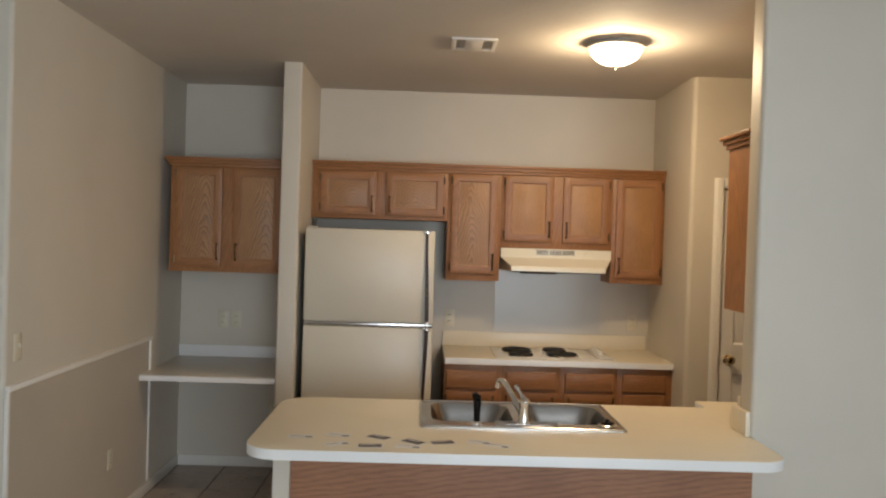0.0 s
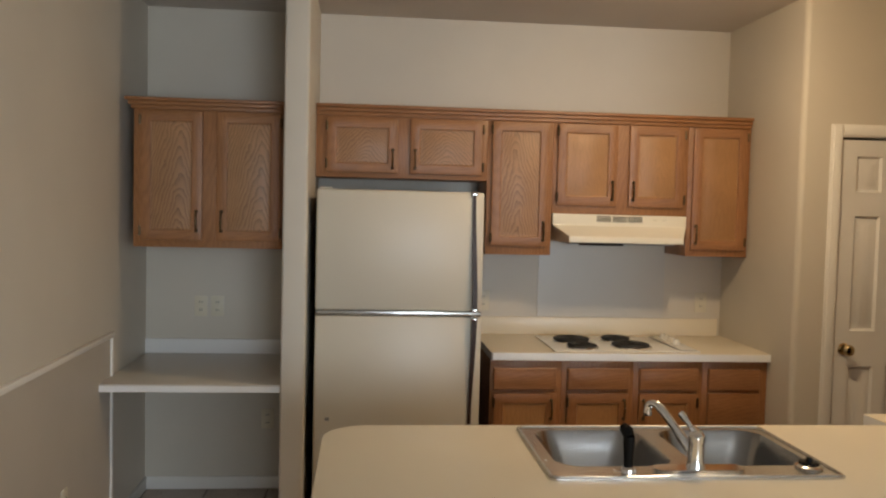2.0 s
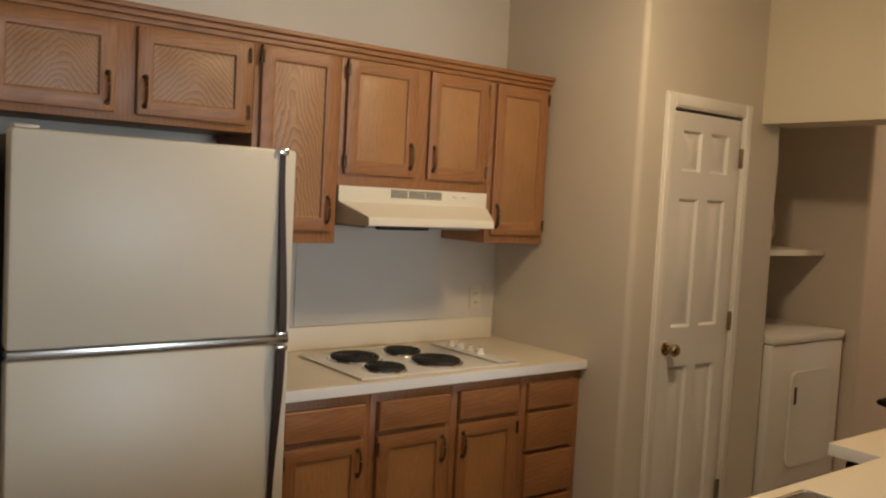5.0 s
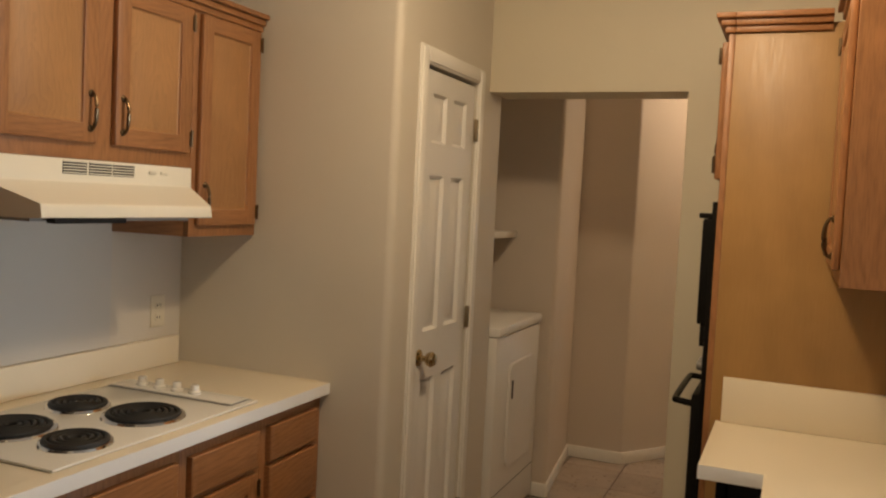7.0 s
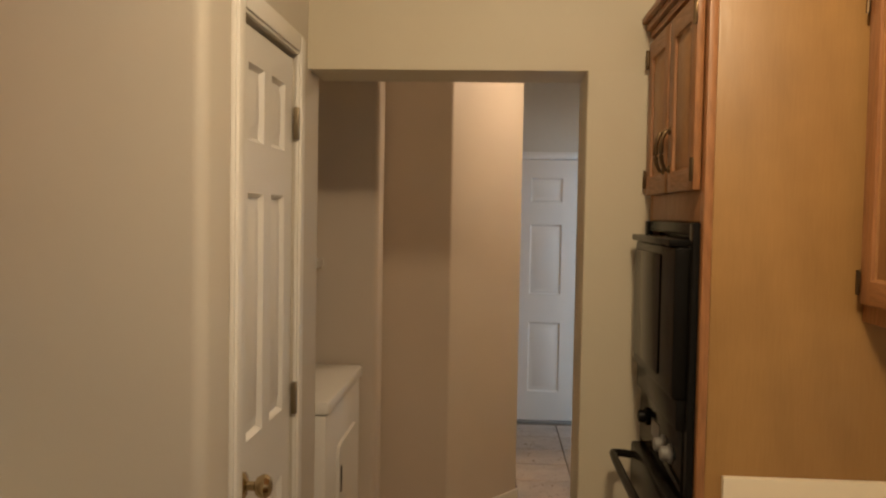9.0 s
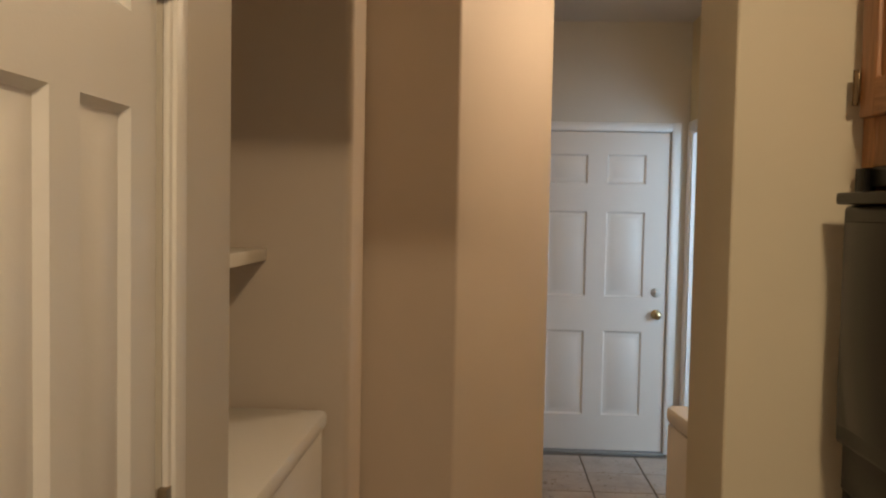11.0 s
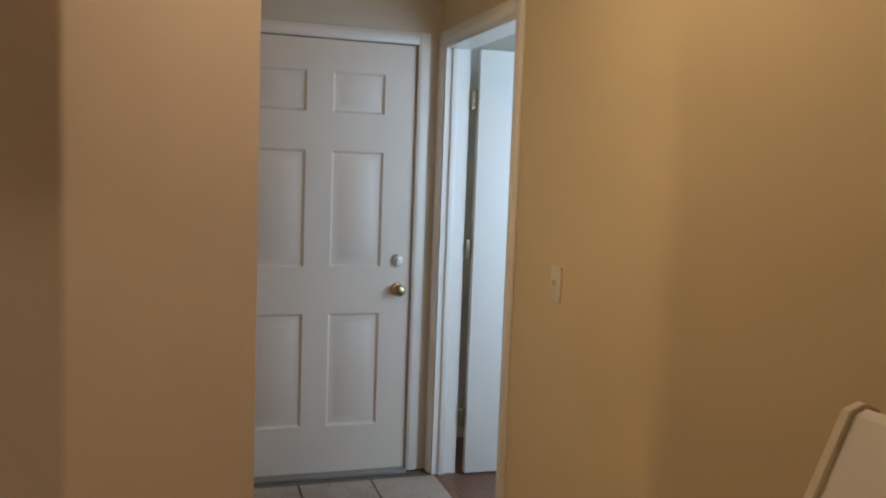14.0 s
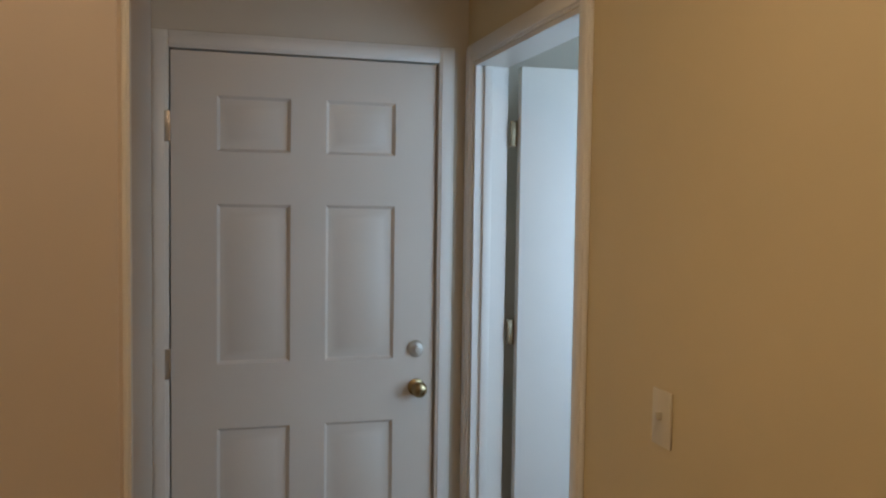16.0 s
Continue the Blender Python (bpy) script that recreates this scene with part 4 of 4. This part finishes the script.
for x, y, r in ((0.905, 5.825, 0.100), (1.168, 5.868, 0.078), (0.909, 5.605, 0.078), (1.187, 5.645, 0.100)):
    pan = part("drip_pan", lathe(bmesh.new(), [(r * 0.2, 0.9245), (r * 0.98, 0.9245), (r * 1.02, 0.932), (r * 1.12, 0.930), (r * 1.15, 0.9245)], (x, y, 0), "z", 32), CHROME, ct, "chrome drip pan")
    coil = bmesh.new()
    rings = 5 if r > 0.09 else 4
    for k in range(rings):
        q = r * (0.24 + 0.70 * k / (rings - 1))
        ring = [(x + q * math.cos(2 * math.pi * i / 28), y + q * math.sin(2 * math.pi * i / 28), 0.9345) for i in range(29)]
        tube(coil, ring, 0.0075, 8)
    for a in (0.5, 2.6, 4.7):
        tube(coil, [(x + 0.1 * r * math.cos(a), y + 0.1 * r * math.sin(a), 0.929), (x + 0.96 * r * math.cos(a), y + 0.96 * r * math.sin(a), 0.929)], 0.003, 6)
    part("coil", coil, COIL, pan, "black coil element")

# ---- sink ----
sink = thing("kitchen_sink", (0.68, 3.72, 0.915), "stainless steel double-bowl sink set in the peninsula", "sink")
RIM = 0.9215


def loop(x0, y0, x1, y1, r, seg=7):
    return rounded([(x0, y0), (x1, y0), (x1, y1), (x0, y1)], {i: r for i in range(4)}, seg)


b1, b2 = (0.305, 3.555, 0.655, 3.945), (0.715, 3.555, 1.065, 3.945)
bm = prism(bmesh.new(), loop(0.259, 3.447, 1.105, 3.986, 0.02), 0.9155, RIM, [loop(*b1, 0.075), loop(*b2, 0.075)])
part("rim", bm, STEEL, sink)
lip = [(x, y, RIM + 0.001) for x, y in loop(0.266, 3.454, 1.098, 3.979, 0.02)]
part("raised_lip", tube(bmesh.new(), lip + lip[:1], 0.0045, 8), STEEL, sink)
for b in (b1, b2):
    bm = bmesh.new()
    rings = []
    for inset, z, r in ((0.0, RIM, 0.075), (0.004, RIM - 0.008, 0.075), (0.016, 0.87, 0.08), (0.036, 0.80, 0.085), (0.052, 0.768, 0.085), (0.085, 0.751, 0.08), (0.13, 0.747, 0.04)):
        pts = loop(b[0] + inset, b[1] + inset, b[2] - inset, b[3] - inset, r)
        rings.append([bm.verts.new((x, y, z)) for x, y in pts])
    for p, q in zip(rings, rings[1:]):
        for j in range(len(p)):
            m = (j + 1) % len(p)
            bm.faces.new((p[j], p[m], q[m], q[j]))
    bm.faces.new(rings[-1])
    bowl = part("bowl", bm, STEEL_SHADED, sink)
    part("drain", lathe(bmesh.new(), [(0.044, 0.749), (0.044, 0.752), (0.034, 0.752), (0.03, 0.748)], ((b[0] + b[2]) / 2, 3.76, 0), "z", 20), CHROME, bowl)
fa = thing("faucet", (0.685, 3.51, RIM), "chrome single-lever kitchen faucet on the sink deck", "faucet")
part("deck_plate", prism(bmesh.new(), loop(0.565, 3.478, 0.825, 3.534, 0.026), RIM + 0.0003, RIM + 0.012), CHROME, fa)
part("body", lathe(bmesh.new(), [(0.027, RIM + 0.012), (0.025, RIM + 0.02), (0.0225, RIM + 0.03), (0.0225, RIM + 0.082), (0.0245, RIM + 0.087), (0.0235, RIM + 0.105), (0.016, RIM + 0.114), (0.005, RIM + 0.117)], (0.685, 3.505, 0), "z", 24), CHROME, fa)
bm = tube(bmesh.new(), smooth_path([(0.678, 3.515, 0.972), (0.655, 3.545, 1.012), (0.629, 3.578, 1.055), (0.610, 3.602, 1.082), (0.598, 3.617, 1.088), (0.589, 3.628, 1.082), (0.586, 3.632, 1.064)], 5), [0.015] * 6 + [0.0125] * 10 + [0.011] * 15, 14)
part("spout", bm, CHROME, fa)
part("aerator", lathe(bmesh.new(), [(0.011, 1.050), (0.012, 1.052), (0.012, 1.064), (0.0105, 1.066)], (0.586, 3.632, 0), "z", 16), CHROME, fa)
bm = tube(bmesh.new(), smooth_path([(0.684, 3.508, 1.030), (0.674, 3.520, 1.045), (0.662, 3.533, 1.064), (0.652, 3.545, 1.078)], 5), [0.012] * 5 + [0.008] * 5 + [0.0105] * 6, 10)
part("lever", bm, CHROME, fa)
sp = thing("side_sprayer", (0.492, 3.508, RIM), "black pull-out side sprayer standing on the sink deck", "sprayer")
part("escutcheon", lathe(bmesh.new(), [(0.024, RIM), (0.022, RIM + 0.008), (0.015, RIM + 0.014)], (0.492, 3.508, 0), "z", 20), CHROME, sp)
part("grip", lathe(bmesh.new(), [(0.013, RIM + 0.014), (0.014, RIM + 0.05), (0.017, RIM + 0.085), (0.016, RIM + 0.10)], (0.492, 3.508, 0), "z", 18), BLACK, sp)
part("head", tube(bmesh.new(), [(0.492, 3.506, RIM + 0.098), (0.489, 3.516, RIM + 0.112), (0.484, 3.535, RIM + 0.118)], [0.016, 0.018, 0.014], 12), BLACK, sp)
st = thing("sink_strainer", (1.037, 3.535, RIM), "dark rubber and chrome basket strainer resting on the sink rim", "strainer")
part("flange", lathe(bmesh.new(), [(0.038, RIM + 0.0005), (0.04, RIM + 0.006), (0.03, RIM + 0.012)], (1.037, 3.535, 0), "z", 22), CHROME, st)
part("stopper", lathe(bmesh.new(), [(0.030, RIM + 0.0125), (0.028, RIM + 0.018), (0.010, RIM + 0.02), (0.008, RIM + 0.03)], (1.037, 3.535, 0), "z", 18), BLACK, st)

# ---- cards on the counter ----
CARDS = ((-0.19, 3.25, 8, 0), (-0.05, 3.29, -10, 0), (-0.045, 3.15, 35, 0), (0.105, 3.27, -32, 1), (0.08, 3.135, 3, 1), (0.237, 3.21, -40, 1), (0.22, 3.14, -8, 0), (0.347, 3.212, 14, 1), (0.486, 3.233, -14, 0), (0.552, 3.186, -22, 0))
for x, y, a, dark in CARDS:
    c = thing("business_card", (x, y, 0.9155), "dark printed business card on the counter" if dark else "white business card lying on the counter", "card", "cards on the peninsula")
    m = Matrix.Translation((x, y, 0.9155)) @ Matrix.Rotation(radians(a), 4, "Z")
    part("sheet", place(boxes((-0.046, -0.026, 0.0002, 0.046, 0.026, 0.0012)), m), PAPER, c)
    if dark:
        part("print", place(boxes((-0.042, -0.023, 0.00125, 0.042, 0.023, 0.0016)), m), INK, c, "dark printed face")
        part("print_line", place(boxes((-0.036, 0.008, 0.00165, 0.018, 0.014, 0.0019)), m), PAPER, c)
    else:
        part("print", place(boxes((0.018, -0.02, 0.00125, 0.042, -0.004, 0.0016)), m), INK, c, "small dark mark")
        part("print_line", place(boxes((-0.038, 0.004, 0.00125, 0.01, 0.008, 0.0015)), m), GREY, c)

# ---- ceiling fixtures ----
def ceiling_lamp(x, y, label, r=0.138):
    th = thing("ceiling_lamp", (x, y, CEIL_Z), label, "ceiling lamp")
    z = CEIL_Z
    part("pan", lathe(bmesh.new(), [(r * 0.75, z - 0.0005), (r * 0.85, z - 0.012), (r * 1.06, z - 0.026), (r * 1.06, z - 0.034), (r * 0.98, z - 0.036)], (x, y, 0), "z", 40), PALEMETAL, th, "brushed metal pan")
    prof = [(r * 0.96, z - 0.037)] + [(r * 0.96 * math.cos(a), z - 0.037 - 0.085 * math.sin(a)) for a in (0.15, 0.35, 0.6, 0.85, 1.1, 1.3, 1.45)]
    shade = part("shade", lathe(bmesh.new(), prof, (x, y, 0), "z", 40), GLOBE, th, "lit frosted glass bowl")
    shade.visible_shadow = False
    part("finial", lathe(bmesh.new(), [(0.012, z - 0.121), (0.014, z - 0.128), (0.006, z - 0.134), (0.008, z - 0.141), (0.002, z - 0.148)], (x, y, 0), "z", 14), NICKEL, th)


ceiling_lamp(1.215, 4.427, "lit flush ceiling lamp with frosted glass bowl and finial")
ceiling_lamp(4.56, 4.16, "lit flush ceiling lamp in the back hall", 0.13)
vl = thing("vanity_light", (5.47, 5.97, 1.97), "lit frosted globe wall light inside the washroom", "wall lamp")
part("back_plate", boxes((5.40, 5.945, 1.93, 5.54, 5.9695, 2.01), r=0.006), NICKEL, vl)
part("arm", tube(bmesh.new(), [(5.47, 5.945, 1.97), (5.47, 5.90, 1.97)], 0.012, 10), NICKEL, vl)
globe = part("globe", lathe(bmesh.new(), [(0.095 * math.sin(a), -0.095 * math.cos(a)) for a in (0.12, 0.45, 0.8, 1.15, 1.5, 1.85, 2.2, 2.55, 2.9)], (5.47, 5.80, 1.97), "y", 24), GLOBE, vl, "lit frosted glass globe")
globe.visible_shadow = False
v = thing("ceiling_vent", (0.485, 4.56, CEIL_Z), "white metal ceiling air vent with slanted slats", "vent")
X0, X1, Y0, Y1, ZC = 0.362, 0.603, 4.43, 4.70, CEIL_Z
part("frame", boxes((X0, Y0, ZC - 0.012, X1, Y0 + 0.03, ZC - 0.0005), (X0, Y1 - 0.03, ZC - 0.012, X1, Y1, ZC - 0.0005), (X0, Y0 + 0.0305, ZC - 0.012, X0 + 0.028, Y1 - 0.0305, ZC - 0.0005), (X1 - 0.028, Y0 + 0.0305, ZC - 0.012, X1, Y1 - 0.0305, ZC - 0.0005), r=0.003), TRIM, v)
part("backing", boxes((X0 + 0.03, Y0 + 0.03, ZC - 0.003, X1 - 0.03, Y1 - 0.03, ZC - 0.0005)), DARK, v)
part("centre_plate", boxes((X0 + 0.075, Y0 + 0.032, ZC - 0.014, X1 - 0.075, Y1 - 0.032, ZC - 0.0035), r=0.003), TRIM, v)
for side in (0, 1):
    for k in range(4):
        x = (X0 + 0.034 if side == 0 else X1 - 0.074) + k * 0.0115
        part("slat", boxes((x, Y0 + 0.031, ZC - 0.011, x + 0.004, Y1 - 0.031, ZC - 0.0035)), TRIM, v)

# ---- outlets and switches ----
def plate(kind, at, normal, label):
    """A wall plate with sockets or a toggle; normal: the side to which the wall looks."""
    th = thing(kind, at, label, "switch" if "switch" in kind else "outlet")
    turn = {"s": 0, "w": -90, "e": 90, "n": 180}[normal]
    m = Matrix.Translation(at) @ Matrix.Rotation(radians(turn), 4, "Z")
    part("cover_plate", place(boxes((-0.036, -0.006, -0.058, 0.036, -0.0005, 0.058), r=0.003), m), IVORY, th)
    if "switch" in kind:
        part("toggle", place(boxes((-0.005, -0.018, -0.002, 0.005, -0.006, 0.014), r=0.002), m), IVORY, th)
    else:
        for z in (0.022, -0.022):
            s = part("socket", place(boxes((-0.015, -0.0085, z - 0.014, 0.015, -0.0062, z + 0.014), r=0.002), m), IVORY, th)
            part("slot", place(boxes((-0.008, -0.009, z - 0.004, -0.005, -0.0086, z + 0.006), (0.005, -0.009, z - 0.004, 0.008, -0.0086, z + 0.006)), m), DARK, s)
    return th


plate("wall_outlet", (-1.171, N_Y, 1.055), "s", "ivory telephone and power plate above the desk")
plate("wall_outlet", (-1.079, N_Y, 1.056), "s", "ivory wall outlet above the desk")
plate("wall_outlet", (-0.789, N_Y, 0.408), "s", "ivory wall outlet under the desk")
plate("wall_outlet", (1.762, N_Y, 1.115), "s", "ivory wall outlet above the kitchen counter")
plate("wall_outlet", (0.446, N_Y, 1.11), "s", "ivory wall outlet beside the refrigerator")
plate("light_switch", (W_X, 3.70, 1.158), "e", "ivory light switch on the dining wall")
plate("wall_outlet", (W_X + 0.006, 4.79, 0.39), "e", "ivory wall outlet on the lower wall panel")
plate("light_switch", (5.445, HALL_Y, 1.118), "n", "ivory light switch beside the bedroom doorway")

# ---- laundry ----
dr = thing("clothes_dryer", (3.33, 5.58, 0.003), "white front-loading clothes dryer standing in the alcove", "dryer")
DX0, DX1, DY = 2.965, 3.650, 5.215
part("body", boxes((DX0, DY, 0.03, DX1, 5.92, 0.948), r=0.008), APPL, dr)
part("lid_top", boxes((DX0 - 0.003, DY - 0.012, 0.9495, DX1 + 0.004, 5.92, 0.997), r=0.014), APPL, dr)
part("console", boxes((DX0, 5.80, 0.9975, DX1, 5.92, 1.14), r=0.015), APPL, dr)
for x in (DX0 + 0.05, DX1 - 0.05):
    for y in (DY + 0.05, 5.86):
        part("foot", lathe(bmesh.new(), [(0.022, 0.003), (0.022, 0.012), (0.012, 0.014), (0.012, 0.0295)], (x, y, 0), "z", 12), DARK, dr)
hat = part("door", prism(bmesh.new(), loop(3.143, -0.80, 3.543, -0.30, 0.05), DY - 0.012, DY - 0.0005), APPL, dr)
for vert in hat.data.vertices:
    w = vert.co + dr.location
    vert.co = Vector((w.x, w.z, -w.y)) - dr.location
part("grip_slot", boxes((3.173, DY - 0.0145, 0.632, 3.195, DY - 0.0125, 0.722), r=0.0008), DARK, hat, "dark recessed grip")
for z in (0.71, 0.40):
    part("door_hinge", boxes((3.545, DY - 0.006, z - 0.03, 3.563, DY - 0.0006, z + 0.03), r=0.002), APPL, hat)
part("lint_seam", boxes((DX0 + 0.02, DY - 0.002, 0.20, DX1 - 0.02, DY - 0.0003, 0.205)), GREY, dr)

wa = thing("washing_machine", (3.62, 3.9, 0.003), "white top-loading washing machine with tilted control console", "washer")
WX0, WX1, WY0, WY1, WZ = 3.28, 3.955, 3.64, 4.254, 0.968
part("body", boxes((WX0, WY0, 0.03, WX1, WY1 - 0.006, 0.915), r=0.008), APPL, wa)
top = part("top_panel", boxes((WX0 - 0.002, WY0, 0.917, WX1 + 0.004, WY1, WZ), r=0.016), APPL, wa)
lid = part("lid", prism(bmesh.new(), loop(WX0 + 0.06, WY0 + 0.16, WX1 - 0.045, WY1 - 0.065, 0.035), WZ + 0.0006, WZ + 0.010), APPL, wa, "closed white lid")
part("lid_grip", boxes((3.53, WY1 - 0.074, WZ + 0.0015, 3.72, WY1 - 0.060, WZ + 0.0085), r=0.002), DARK, lid, "dark finger recess")
part("lid_seam", prism(bmesh.new(), loop(WX0 + 0.054, WY0 + 0.154, WX1 - 0.039, WY1 - 0.059, 0.04), WZ + 0.0002, WZ + 0.0014), GREY, lid)
bm = bmesh.new()
prof = [(3.780, WZ + 0.0005), (3.705, 1.120), (3.680, 1.128), (3.655, 1.118), (3.650, WZ + 0.0005)]
L = [bm.verts.new((WX0 + 0.015, y, z)) for y, z in prof]
R = [bm.verts.new((WX1 - 0.012, y, z)) for y, z in prof]
for i in range(5):
    bm.faces.new((L[i], L[(i + 1) % 5], R[(i + 1) % 5], R[i]))
bm.faces.new(L)
bm.faces.new(R)
con = part("console", bm, APPL, wa, "tilted control console")
for x0, x1 in ((WX0, WX0 + 0.0145), (WX1 - 0.0115, WX1 + 0.003)):
    bm = bmesh.new()
    pr = [(3.792, WZ + 0.0005), (3.714, 1.126), (3.680, 1.136), (3.648, 1.124), (3.645, WZ + 0.0005)]
    L = [bm.verts.new((x0, y, z)) for y, z in pr]
    R = [bm.verts.new((x1, y, z)) for y, z in pr]
    for i in range(5):
        bm.faces.new((L[i], L[(i + 1) % 5], R[(i + 1) % 5], R[i]))
    bm.faces.new(L)
    bm.faces.new(R)
    part("end_cap", bm, IVORY, con)
part("screw_tab", boxes((WX1 + 0.0031, 3.745, WZ + 0.012, WX1 + 0.0045, 3.77, WZ + 0.04), r=0.0006), GREY, con)
for x in (3.42, 3.80):
    part("dial", place(lathe(bmesh.new(), [(0.03, 0), (0.028, 0.012), (0.02, 0.016), (0.016, 0.028), (0.01, 0.03)], (0, 0, 0), "-y", 20), Matrix.Translation((x, 3.744, 1.045)) @ Matrix.Rotation(radians(-26), 4, "X")), IVORY, con)
for x in (WX0 + 0.05, WX1 - 0.05):
    for y in (WY0 + 0.05, WY1 - 0.06):
        part("foot", lathe(bmesh.new(), [(0.022, 0.003), (0.022, 0.012), (0.012, 0.014), (0.012, 0.0295)], (x, y, 0), "z", 12), DARK, wa)

TURN = Matrix.Translation((3.955, 4.254, 0)) @ Matrix.Rotation(radians(6), 4, "Z") @ Matrix.Translation((-3.955, -4.254, 0))
wa.matrix_world = TURN @ Matrix.Translation(wa.location)

sh = thing("wall_shelf", (3.31, 5.7, 1.387), "white painted shelf above the dryer in the alcove", "shelf")
part("board", boxes((2.93 + 0.0005, 5.38, 1.387, 3.6895, 5.995, 1.420), r=0.002), TRIM, sh)
part("cleat", boxes((2.93 + 0.0005, 5.42, 1.345, 2.93 + 0.02, 5.99, 1.3865)), TRIM, sh)
cd = thing("hanging_cord", (3.005, 5.30, 1.43), "off-white cord hanging from a dark hook above the shelf", "cord")
part("hook", lathe(bmesh.new(), [(0.018, 0.0), (0.018, 0.012), (0.012, 0.03), (0.016, 0.034)], (2.93 + 0.0005, 5.30, 1.93), "x", 14), DARK, cd)
part("cable", tube(bmesh.new(), smooth_path([(3.005, 5.30, 1.925), (3.012, 5.302, 1.80), (3.01, 5.306, 1.65), (3.016, 5.30, 1.50), (3.03, 5.40, 1.430)], 5), 0.008, 8), CORD, cd)

# ---- floor tiles ----
PITCH, GAP = 0.342, 0.008
tm = bmesh.new()
box(tm, -PITCH / 2 + GAP / 2, -PITCH / 2 + GAP / 2, -0.007, PITCH / 2 - GAP / 2, PITCH / 2 - GAP / 2, 0.0, 0.0025, seg=1)
tile_mesh = mesh_of("tile", tm, TILE)
floor_ob = bpy.data.objects["floor"]
rest = bmesh.new()
made = 0
for i in range(-24, 3):
    for k in range(-3, 8):
        x, y = 6.40 + (i + 0.5) * PITCH, 3.84 + (k + 0.5) * PITCH
        if not (-1.5 < x < 6.9 and 2.95 < y < 6.1) or (x > 2.9 and y < 3.5):
            continue
        near = x < 0.2 and y > 4.0 or (x > 2.3 and y < 5.4)
        if near and made < 290:
            t = new("tile", tile_mesh)
            t.location = (x, y, 0)
            t.parent = floor_ob
            made += 1
        else:
            box(rest, x - PITCH / 2 + GAP / 2, y - PITCH / 2 + GAP / 2, -0.007, x + PITCH / 2 - GAP / 2, y + PITCH / 2 - GAP / 2, 0.0)
ob = new("tile_field", mesh_of("tile_field", rest, TILE))
tagged(ob, "beige ceramic floor tiles of the kitchen", kind="stuff")
ob.parent = floor_ob
